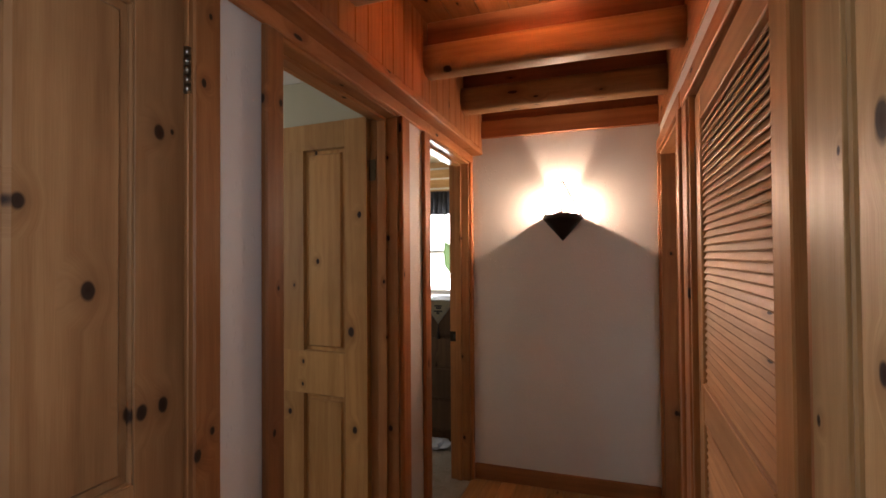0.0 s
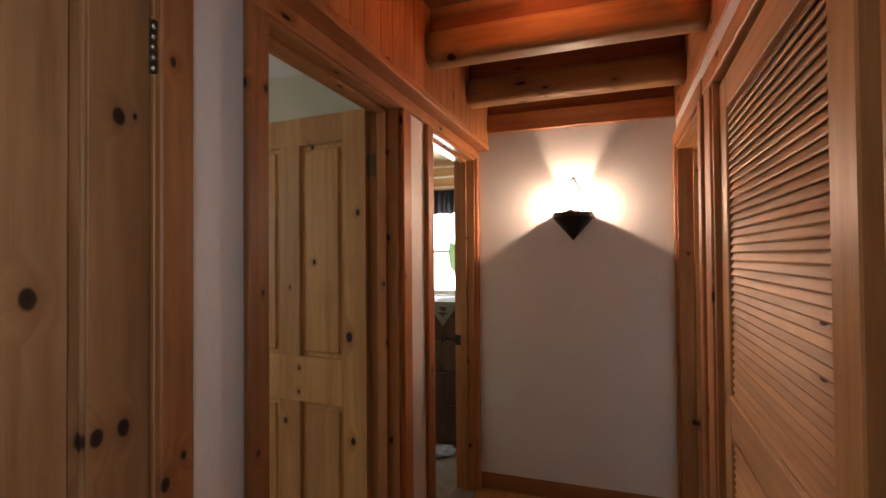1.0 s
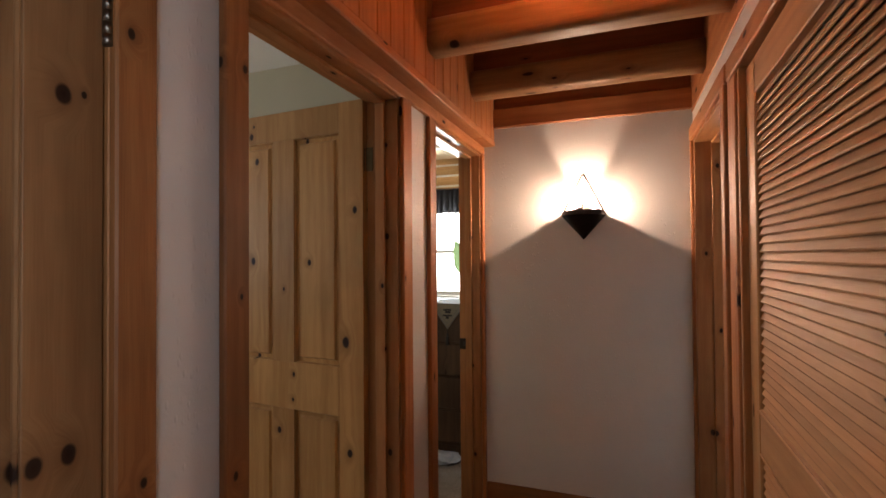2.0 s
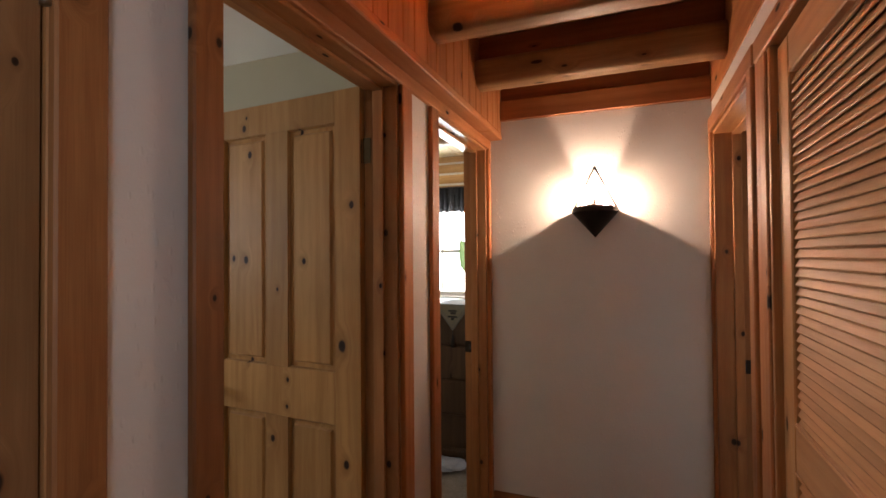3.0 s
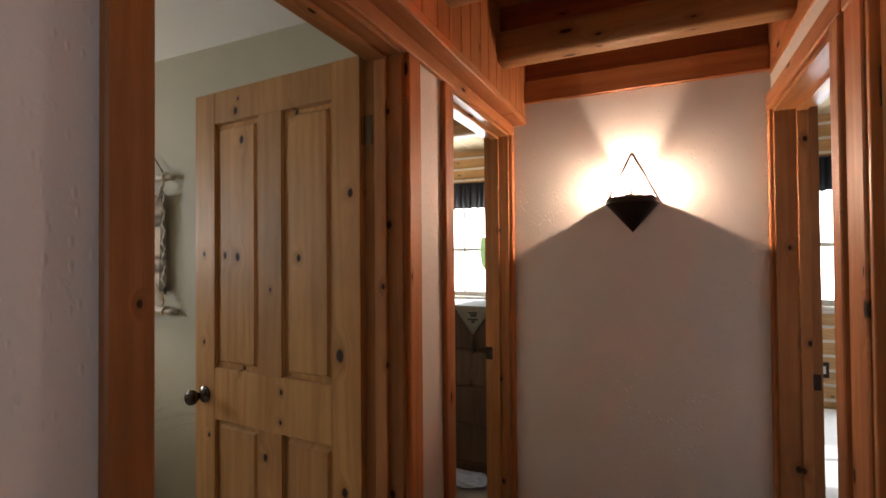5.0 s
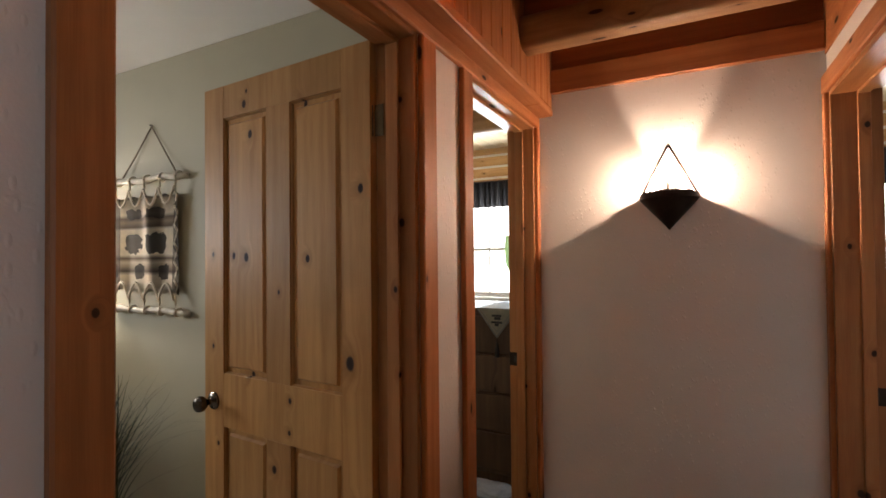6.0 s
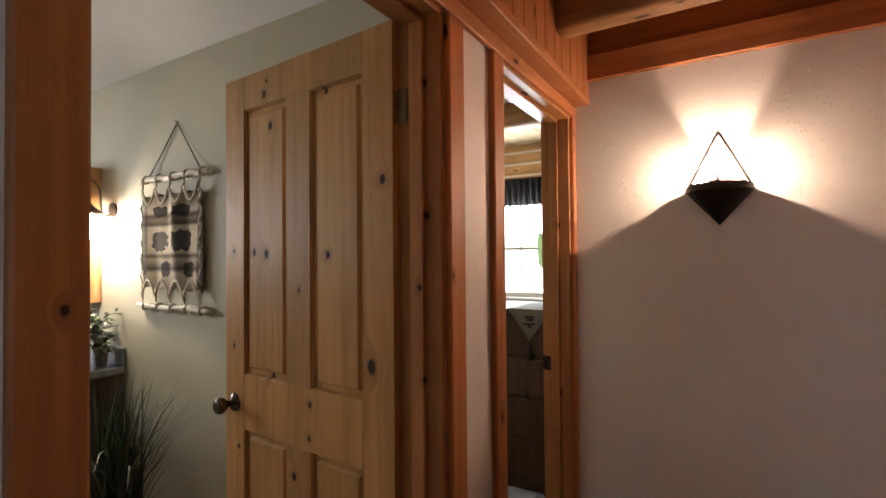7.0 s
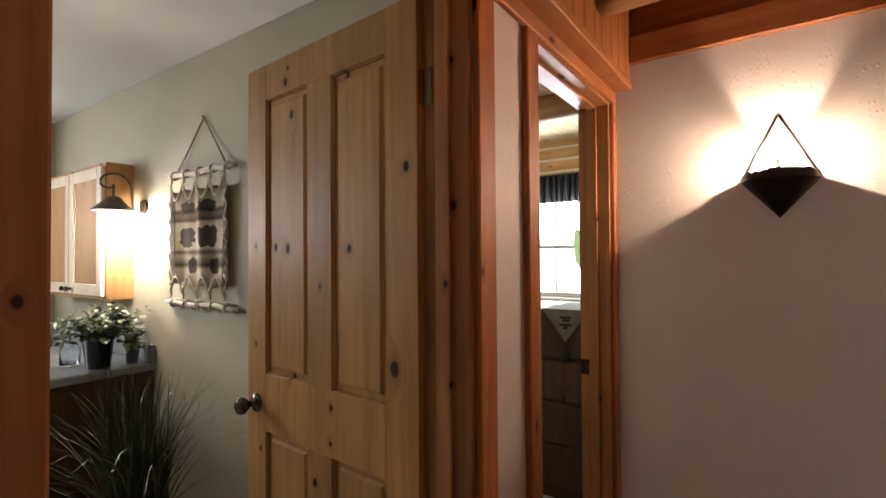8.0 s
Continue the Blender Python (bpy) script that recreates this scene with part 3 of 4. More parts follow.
def hall_sconce():
    s = thing("wall_sconce", pose(-0.252, FAR, 1.657), "lit diamond wall sconce with dark metal pocket and frosted shade", "sconce")
    # pocket: half-round rim with a ragged cut edge, tapering to a point at the bottom
    bm = bmesh.new()
    n = 40
    rng = random.Random(5)
    rim, rim_in, mid = [], [], []
    for i in range(n + 1):
        a = math.pi * i / n
        cx, cy = 0.117 * math.cos(a), -0.132 * math.sin(a) ** 0.8 - 0.002 if 0 < i < n else -0.002
        up = 0.026 * math.sin(a) ** 0.6 + (rng.uniform(-0.004, 0.006) if 0 < i < n else 0)
        rim.append(bm.verts.new((cx, cy, up)))
        rim_in.append(bm.verts.new((cx * 0.95, cy * 0.95 - 0.001, up)))
        mid.append(bm.verts.new((cx, cy, -0.004)))
    tip = bm.verts.new((0, -0.006, -0.137))
    tip_in = bm.verts.new((0, -0.006, -0.120))
    for i in range(n):
        bm.faces.new((rim[i], rim[i + 1], mid[i + 1], mid[i]))
        bm.faces.new((mid[i], mid[i + 1], tip))
        bm.faces.new((rim[i + 1], rim[i], rim_in[i], rim_in[i + 1]))
        bm.faces.new((rim_in[i + 1], rim_in[i], tip_in))
    bm.faces.new((mid[0], tip, mid[n]))
    part("pocket", bm, dark_metal, s, "blackened metal pocket with ragged rim")
    for sx in (-1, 1):
        part("frame_rod", tube([(sx * 0.117, -0.004, 0), (sx * 0.002, -0.004, 0.230)], 0.0036, 8), copper, s, "thin copper rod", True)
    part("back_plate", boxes((-0.035, 0.035, -0.004, -0.0005, -0.03, 0.05), bevel=0.002), dark_metal, s)
    # frosted shade: bowed away from the wall, its slanting sides follow the rods, open at the top
    bm = bmesh.new()
    rows = []
    for j in range(8):
        z = 0.004 + 0.134 * j / 7
        half = 0.112 * (1 - z / 0.230)
        deep = 0.128 * (1 - z / 0.230) ** 0.4
        rows.append([bm.verts.new((half * math.sin(q * math.pi / 16), -0.002 - deep * math.cos(q * math.pi / 16), z)) for q in range(-8, 9)])
    for a, b in zip(rows, rows[1:]):
        for q in range(16):
            bm.faces.new((a[q], a[q + 1], b[q + 1], b[q]))
    part("shade", bm, mica, s, "frosted translucent shade open at the top", True)
    # see-through disc added over the open top to weaken the upward beam
    part("cap", lathe([(0.96, 0.0), (1.0, 0.0012), (0.96, 0.0024)], 28), beam_dimmer, s, "thin disc added over the shade to dim its upward beam", at=pose(0, -0.004, 0.138) @ Matrix.Diagonal((0.044, 0.086, 1, 1)))
    part("wax_drip", tube([(0.034, -0.112, 0.070), (0.042, -0.106, 0.080), (0.044, -0.102, 0.087)], 0.003, 6), dark_metal, s)
    part("bulb", lathe([(0.002, -0.009), (0.005, -0.007), (0.006, -0.0015), (0.0058, 0.003), (0.004, 0.007), (0.0015, 0.009)], 14), sconce_glow, s, "lit bulb", True, pose(0, -0.075, 0.078))
    part("lamp_socket", tube([(0, -0.045, -0.05), (0, -0.075, 0.070)], 0.008, 12), dark_metal, s)
    return s


copper = plain("browned_copper_rod", (0.028, 0.011, 0.005), 0.7, 0.3, 60.0, 0.05)
n = Nodes("frosted_shade")
tl, tp, mx = n.add("BsdfTranslucent"), n.add("BsdfTransparent"), n.add("MixShader")
tl.inputs[0].default_value, tp.inputs[0].default_value = (0.62, 0.50, 0.40, 1), (1.0, 0.95, 0.90, 1)
up = n.add("SeparateXYZ")
n.put(up.inputs[0], n.add("TexCoord").outputs["Object"])
n.put(mx.inputs[0], n.ramp(n.math("MULTIPLY", up.outputs[2], 5.0), (0.36, 0.90), (0.62, 0.25)))
n.t.links.new(tl.outputs[0], mx.inputs[1])
n.t.links.new(tp.outputs[0], mx.inputs[2])
n.t.links.new(mx.outputs[0], n.t.nodes["Material Output"].inputs[0])
mica = n.mat
n = Nodes("beam_dimming_cap")
tp = n.add("BsdfTransparent")
tp.inputs[0].default_value = (0.93, 0.91, 0.89, 1)
n.t.links.new(tp.outputs[0], n.t.nodes["Material Output"].inputs[0])
beam_dimmer = n.mat
sconce_glow = glow("sconce_bulb_glow", (1.0, 0.71, 0.53), 18500.0)
hall_sconce()

# uplight in the bay between two beams
cl = thing("ceiling_light", pose(-0.25, 1.68, TOP), "lit unseen uplight between log beams, with an added metal bowl", "ceiling light")
part("stem", tube([(0, 0, -0.0005), (0, 0, -0.094)], 0.010, 12), dark_metal, cl)
# bowl added out of view so the lamp lights only the ceiling bay
part("bowl", lathe([(0.012, -0.108), (0.060, -0.104), (0.092, -0.088), (0.100, -0.072), (0.096, -0.072), (0.086, -0.086), (0.056, -0.098), (0.012, -0.100)], 28), dark_metal, cl, "unseen dark metal bowl added to block downward light", True)
part("lamp_ring", lathe([(0.052, -0.094), (0.078, -0.086), (0.082, -0.080), (0.060, -0.080), (0.016, -0.082)], 24), glow("uplight_glow", (1.0, 0.60, 0.36), 160.0), cl, "lit lamp ring", True)

# ---- bathroom ----
oak = wood("cabinet_pine", "z", (0.48, 0.27, 0.12), (0.34, 0.17, 0.07), 0.2, 0.35)
dark_wood = wood("dark_vanity_wood", "z", (0.085, 0.046, 0.025), (0.05, 0.025, 0.014), 0.1, 0.45)
stone = plain("grey_counter_stone", (0.30, 0.31, 0.33), 0.18, 0.35, 22.0, 0.02)

WALL = 2.07


def bath_cabinet():
    c = thing("wall_cabinet", pose(-3.52, WALL, 1.18), "pine bathroom wall cabinet with framed doors", "cabinet")
    hw = 0.45
    part("body", boxes((-hw, hw, -0.13, 0, 0, 0.712), bevel=0.003), oak, c)
    for x0, x1 in ((-hw + 0.01, -0.003), (0.003, hw - 0.01)):
        d = part("door", boxes((x0, x0 + 0.06, -0.150, -0.131, 0.02, 0.69), (x1 - 0.06, x1, -0.150, -0.131, 0.02, 0.69), (x0 + 0.06, x1 - 0.06, -0.150, -0.131, 0.02, 0.08), (x0 + 0.06, x1 - 0.06, -0.150, -0.131, 0.63, 0.69), bevel=0.003), pale_pine, c, "pale framed door")
        part("door_panel", boxes((x0 + 0.06, x1 - 0.06, -0.140, -0.132, 0.08, 0.63)), oak, d)
        part("handle", lathe([(0.008, 0), (0.006, 0.012), (0.014, 0.02), (0.015, 0.028), (0.006, 0.034)], 14), knob_metal, d, "small metal knob", True, pose(x0 + 0.03 if x0 > 0 else x1 - 0.03, -0.150, 0.05, 90))
    return c


pale_pine = wood("pale_cabinet_pine", "z", (0.74, 0.63, 0.50), (0.62, 0.50, 0.37), 0.1, 0.35)
bath_cabinet()


def vanity():
    v = thing("vanity", pose(-3.52, WALL, 0), "dark wooden vanity with grey stone counter", "vanity")
    part("body", boxes((-0.68, 0.68, -0.55, -0.001, 0.08, 0.835), bevel=0.004), dark_wood, v)
    part("side_panel", boxes((0.681, 0.692, -0.55, -0.005, 0.02, 0.834), bevel=0.003), dark_wood, v)
    part("countertop", boxes((-0.70, 0.705, -0.58, -0.002, 0.836, 0.876), bevel=0.006), stone, v, "grey polished stone counter")
    part("backsplash", boxes((-0.70, 0.705, -0.024, -0.003, 0.8765, 0.965), bevel=0.004), stone, v)
    for x0 in (-0.66, -0.21, 0.24):
        d = part("door", boxes((x0, x0 + 0.42, -0.57, -0.551, 0.10, 0.80), bevel=0.004), dark_wood, v)
        part("handle", lathe([(0.006, 0), (0.006, 0.014), (0.014, 0.02), (0.01, 0.03)], 12), knob_metal, d, "", True, pose(x0 + 0.38, -0.57, 0.70, 90))
    return v


vanity()


def bath_lamp():
    l = thing("wall_lantern", pose(-2.945, WALL, 1.66), "lit iron wall lantern with scrolled arm and frosted glass", "wall lamp")
    part("back_plate", tube([(0, -0.0005, 0), (0, -0.012, 0)], 0.038, 20), dark_metal, l)
    arm = [(0, -0.01, -0.02), (0, -0.05, -0.03), (0, -0.062, 0.03), (0, -0.068, 0.10), (0, -0.10, 0.145), (0, -0.145, 0.155), (0, -0.19, 0.135), (0, -0.20, 0.10), (0, -0.175, 0.082), (0, -0.148, 0.085)]
    a = [Vector(p) for p in [arm[0]] + arm + [arm[-1]]]
    curve = []
    for i in range(1, len(a) - 2):
        for q in range(6):
            t = q / 6
            curve.append(0.5 * (2 * a[i] + (a[i + 1] - a[i - 1]) * t + (2 * a[i - 1] - 5 * a[i] + 4 * a[i + 1] - a[i + 2]) * t * t + (3 * a[i] - a[i - 1] - 3 * a[i + 1] + a[i + 2]) * t ** 3))
    part("arm", tube(curve, 0.0055, 8), iron, l, "curled iron arm", True)
    part("stem", tube([(0, -0.145, 0.10), (0, -0.145, 0.03)], 0.007, 8), iron, l, smooth=True)
    bm = lathe([(0.012, 0.055), (0.03, 0.05), (0.045, 0.03), (0.068, 0.008), (0.090, -0.010), (0.096, -0.020), (0.086, -0.020), (0.055, 0.0), (0.03, 0.012)], 28)
    part("shade", bm, iron, l, "flared iron cap", True, pose(0, -0.145, -0.012))
    part("glass", lathe([(0.052, -0.030), (0.060, -0.055), (0.058, -0.12), (0.050, -0.150), (0.02, -0.153)], 20), frosted, l, "frosted glass", True, pose(0, -0.145, 0))
    part("bottom_ring", tube([(0.056 * math.cos(2 * math.pi * i / 20), -0.145 + 0.056 * math.sin(2 * math.pi * i / 20), -0.158) for i in range(21)], 0.003, 6), iron, l)
    for i in range(4):
        a = math.pi / 4 + i * math.pi / 2
        part("cage_rod", tube([(0.066 * math.cos(a), -0.145 + 0.066 * math.sin(a), -0.022), (0.056 * math.cos(a), -0.145 + 0.056 * math.sin(a), -0.158)], 0.0025, 6), iron, l)
    return l


iron = plain("aged_iron", (0.13, 0.10, 0.085), 0.5, 0.4, 50.0, 0.2, Metallic=0.7)
frosted = glow("frosted_lamp_glass", (1.0, 0.88, 0.76), 210.0)
bath_lamp()


def wall_hanging():
    h = thing("wall_hanging", pose(-2.375, WALL, 1.18), "woven brown and cream wall hanging laced to two sticks", "wall hanging")
    rng = random.Random(3)
    # rows along z: sticks, cloth between them, laces and hanging cord

    def stick(z, x0, x1):
        pts = [(x0 + (x1 - x0) * i / 12, -0.018 + rng.uniform(-0.0015, 0.0015), z + rng.uniform(-0.003, 0.003) + 0.004 * math.sin(i)) for i in range(13)]
        return tube(pts, 0.0125, 10, radii=[0.0125 + rng.uniform(-0.0015, 0.002) for _ in pts])

    part("stick", stick(0.602, -0.262, 0.285), birch, h, "pale peeled birch stick", True)
    part("stick", stick(0.004, -0.29, 0.295), birch, h, "pale peeled birch stick", True)
    # cloth, sagging in soft folds
    bm = bmesh.new()
    nu, nv = 30, 30
    grid = []
    for j in range(nv + 1):
        row = []
        for i in range(nu + 1):
            u, v = i / nu, j / nv
            y = -0.020 - 0.016 * math.sin(u * 13 + 0.6) * (0.4 + 0.6 * v) - 0.006 * math.sin(u * 23 + v * 2)
            top = 0.535 - 0.016 * abs(math.sin(u * math.pi * 4)) ** 0.7
            bot = 0.075 + 0.02 * abs(math.sin(u * math.pi * 4)) ** 0.7
            row.append(bm.verts.new((-0.235 + 0.47 * u, y, bot + (top - bot) * v)))
        grid.append(row)
    for a, b in zip(grid, grid[1:]):
        for i in range(nu):
            bm.faces.new((a[i], a[i + 1], b[i + 1], b[i]))
    bmesh.ops.solidify(bm, geom=bm.faces[:], thickness=0.004)
    part("cloth", bm, blanket, h, "brown and cream woven cloth with stripes and blocks", True)
    for zc, up in ((0.602, 1), (0.004, -1)):
        edge_z = 0.525 if up > 0 else 0.085
        for i in range(5):
            xc = -0.225 + 0.1125 * i
            pts = []
            for k in range(13):
                a = 2 * math.pi * k / 12
                pts.append((xc + 0.008 * math.sin(a), -0.018 - 0.017 * math.cos(a), zc + 0.017 * math.sin(a)))
            part("lace", tube(pts, 0.005, 6), cord, h, smooth=True)
            part("lace", tube([(xc, -0.034, zc), (xc + 0.012, -0.036, (zc + edge_z) / 2), (xc, -0.034, edge_z)], 0.0045, 6), cord, h, smooth=True)
            if i < 4:
                pts = [(xc + 0.1125 * q / 8, -0.037, edge_z - up * 0.075 * math.sin(math.pi * q / 8) + up * 0.03) for q in range(9)]
                part("lace", tube(pts, 0.0055, 6), cord, h, smooth=True)
    for sx in (-1, 1):
        pts = [(sx * 0.232 + 0.012 * math.sin(q * 2.1), -0.034, 0.09 + 0.43 * q / 16) for q in range(17)]
        part("side_lace", tube(pts, 0.0045, 6), cord, h, smooth=True)
        part("cord", tube([(sx * 0.20 + 0.012, -0.020, 0.62), (sx * 0.10 + 0.01, -0.010, 0.73), (0.015, -0.006, 0.845)], 0.0035, 6), jute, h, smooth=True)
    part("nail", tube([(0.015, -0.001, 0.848), (0.015, -0.016, 0.85)], 0.003, 8), iron, h)
    return h


birch = plain("birch_bark", (0.74, 0.68, 0.57), 0.6, 0.45, 35.0, 0.3)
cord = plain("raw_cord", (0.76, 0.68, 0.55), 0.8, 0.3, 90.0, 0.4)
jute = plain("dark_jute", (0.20, 0.16, 0.11), 0.85, 0.3, 90.0, 0.4)
n = Nodes("striped_blanket")
sp = n.add("SeparateXYZ")
n.put(sp.inputs[0], n.add("TexCoord").outputs["Object"])
zz, xx = sp.outputs[2], sp.outputs[0]
wv = n.noise(n.xyz(n.math("MULTIPLY", xx, 420.0), 0.0, n.math("MULTIPLY", zz, 420.0)), 1.0, 1.0)
soft = n.noise(n.xyz(n.math("MULTIPLY", xx, 14.0), 0.0, n.math("MULTIPLY", zz, 14.0)), 1.0, 3.0)
ragged = n.noise(n.xyz(n.math("MULTIPLY", xx, 34.0), 0.0, n.math("MULTIPLY", zz, 34.0)), 1.0, 2.0)
band = n.ramp(n.math("DIVIDE", zz, 0.6), (0.0, (0.09, 0.07, 0.055)), (0.27, (0.74, 0.65, 0.51)), (0.30, (0.10, 0.075, 0.06)), (0.37, (0.62, 0.53, 0.40)), (0.40, (0.13, 0.09, 0.065)), (0.43, (0.80, 0.71, 0.56)),
              (0.62, (0.80, 0.71, 0.56)), (0.64, (0.12, 0.085, 0.06)), (0.68, (0.30, 0.235, 0.165)), (0.71, (0.13, 0.09, 0.065)), (0.74, (0.74, 0.65, 0.51)), (0.85, (0.40, 0.33, 0.24)), (0.87, (0.08, 0.06, 0.05)), (1.0, (0.14, 0.11, 0.085)))
# dark rounded blocks in three rows
blk = None
for z0, hh, wx, ph in ((0.307, 0.046, 0.056, 0.108), (0.445, 0.026, 0.046, 0.108), (0.18, 0.034, 0.036, 0.06)):
    px_ = n.math("SUBTRACT", n.math("PINGPONG", n.math("ADD", xx, 0.9 + ph), 0.09), 0.0)
    ex = n.math("DIVIDE", px_, wx)
    ez = n.math("DIVIDE", n.math("SUBTRACT", zz, z0), hh)
    r4 = n.math("ADD", n.math("POWER", n.math("ABSOLUTE", ex), 3.0), n.math("POWER", n.math("ABSOLUTE", ez), 3.0))
    m_ = n.math("LESS_THAN", n.math("ADD", r4, n.math("MULTIPLY", n.math("SUBTRACT", ragged, 0.5), 3.4)), 1.0)
    blk = m_ if blk is None else n.math("MAXIMUM", blk, m_)
c_ = n.mix(n.math("MULTIPLY", blk, 0.9), band, (0.018, 0.013, 0.012))
side = n.math("GREATER_THAN", n.math("ABSOLUTE", xx), 0.19)
c_ = n.mix(n.math("MULTIPLY", side, 0.75), c_, (0.03, 0.022, 0.018))
c_ = n.mix(n.ramp(soft, (0.4, 0.0), (0.75, 0.35)), c_, (0.10, 0.075, 0.055))
n.bump(wv, 0.4, 0.002)
blanket = n.done(c_, 0.9)
wall_hanging()

# plants
leaf_green = plain("ivy_leaf", (0.05, 0.082, 0.026), 0.42, 0.55, 40.0, 0.1)
leaf_pale = plain("ivy_leaf_variegated", (0.32, 0.36, 0.17), 0.45, 0.4, 60.0, 0.1)
grass_green = plain("grass_blade", (0.024, 0.040, 0.015), 0.5, 0.5, 25.0, 0.1)
grass_dry = plain("dry_grass_blade", (0.16, 0.14, 0.08), 0.6, 0.3, 25.0, 0.1)
pot_black = plain("black_glazed_pot", (0.012, 0.012, 0.013), 0.22, 0.3, 30.0, 0.02)
soil = plain("potting_soil", (0.03, 0.02, 0.014), 0.95, 0.5, 80.0, 0.5)
blue_pot = plain("slate_blue_pot", (0.10, 0.12, 0.15), 0.35, 0.3, 40.0, 0.05)
petal = plain("pale_blue_petal", (0.55, 0.62, 0.75), 0.5, 0.2, 40.0, 0.05)


def leaf_into(bm, p, d, up, length, width, fold=0.25):
    d = d.normalized()
    s = d.cross(up)
    s = s.normalized() if s.length > 1e-4 else Vector((1, 0, 0))
    nrm = s.cross(d).normalized()
    prof = ((0, 0.12), (0.25, 0.85), (0.5, 1.0), (0.78, 0.55), (1.0, 0.02))
    ls, cs, rs = [], [], []
    for t, w in prof:
        c = p + d * (t * length) - nrm * (0.22 * length * t * t)
        cs.append(bm.verts.new(c))
        ls.append(bm.verts.new(c - s * (w * width / 2) + nrm * fold * w * width / 2))
        rs.append(bm.verts.new(c + s * (w * width / 2) + nrm * fold * w * width / 2))
    for i in range(len(prof) - 1):
        bm.faces.new((ls[i], cs[i], cs[i + 1], ls[i + 1]))
        bm.faces.new((cs[i], rs[i], rs[i + 1], cs[i + 1]))


def ivy(m, name, label, height, r_pot, spread, top, count, seed, pot_mat, pale=0.35, flowers=0):
    t = thing(name, m, label, "plant")
    rng = random.Random(seed)
    pot = part("pot", lathe([(r_pot * 0.74, 0), (r_pot * 0.78, 0.004), (r_pot, height), (r_pot * 1.05, height + 0.003), (r_pot * 1.05, height + 0.012), (r_pot * 0.93, height + 0.012), (r_pot * 0.9, height - 0.012)], 24), pot_mat, t, smooth=True)
    part("soil", lathe([(r_pot * 0.9, height - 0.014), (r_pot * 0.88, height - 0.006)], 20), soil, pot)
    a_bm, b_bm, s_bm = bmesh.new(), bmesh.new(), bmesh.new()
    for k in range(count // 9):
        a = rng.uniform(0, 2 * math.pi)
        out = spread * rng.uniform(0.35, 1.0)
        rise = top * rng.uniform(0.25, 1.0) * (1.15 - 0.6 * out / spread)
        droop = rng.uniform(-0.02, 0.05) * (out / spread)
        pts = []
        for i in range(7):
            q = i / 6
            pts.append(Vector((math.cos(a) * out * q, math.sin(a) * out * q, height - 0.01 + rise * math.sin(q * 2.0) - droop * q * q * 2)))
        tube(pts, 0.0016, 4, s_bm)
        for i in range(9):
            q = rng.uniform(0.15, 1.0)
            p = pts[min(6, int(q * 6))] + Vector([rng.uniform(-0.012, 0.012) for _ in range(3)])
            dd = Vector((math.cos(a + rng.uniform(-1.5, 1.5)), math.sin(a + rng.uniform(-1.5, 1.5)), rng.uniform(-0.5, 0.5)))
            leaf_into(b_bm if rng.random() < pale else a_bm, p, dd, Vector((rng.uniform(-0.4, 0.4), rng.uniform(-0.4, 0.4), 1)), rng.uniform(0.02, 0.038), rng.uniform(0.018, 0.032))
    part("stems", s_bm, leaf_green, t)
    part("foliage", a_bm, leaf_green, t, "dark green small leaves")
    part("pale_foliage", b_bm, leaf_pale, t, "cream-edged small leaves")
    if flowers:
        f = bmesh.new()
        for k in range(flowers):
            a, rr = rng.uniform(0, 2 * math.pi), spread * rng.uniform(0.1, 0.7)
            c = Vector((math.cos(a) * rr, math.sin(a) * rr, height + top * rng.uniform(0.3, 0.8)))
            for i in range(5):
                b = 2 * math.pi * i / 5
                leaf_into(f, c, Vector((math.cos(b), math.sin(b), 0.3)), Vector((0, 0, 1)), 0.016, 0.013)
        tagged(part("flowers", f, petal, t, "pale blue flowers"), kind="stuff")
    return t


ivy(pose(-2.915, 1.855, 0.8765), "potted_ivy", "bushy variegated ivy in a black pot on the counter", 0.135, 0.064, 0.27, 0.20, 760, 11, pot_black, 0.2)
ivy(pose(-2.905, 1.995, 0.8765), "flower_pot", "small blue pot with pale flowers beside the wall", 0.085, 0.034, 0.10, 0.12, 130, 12, blue_pot, 0.3, 9)


def glass_jar(m):
    j = thing("glass_jar", m, "small clear glass jar on the stone counter", "jar")
    part("jar", lathe([(0.035, 0), (0.042, 0.006), (0.042, 0.08), (0.03, 0.098), (0.03, 0.112), (0.027, 0.112), (0.027, 0.098), (0.038, 0.08), (0.038, 0.01)], 24), glass("jar_glass", (0.9, 0.95, 1.0), 0.02), j, smooth=True)
    return j


glass_jar(pose(-3.07, 1.79, 0.8765))


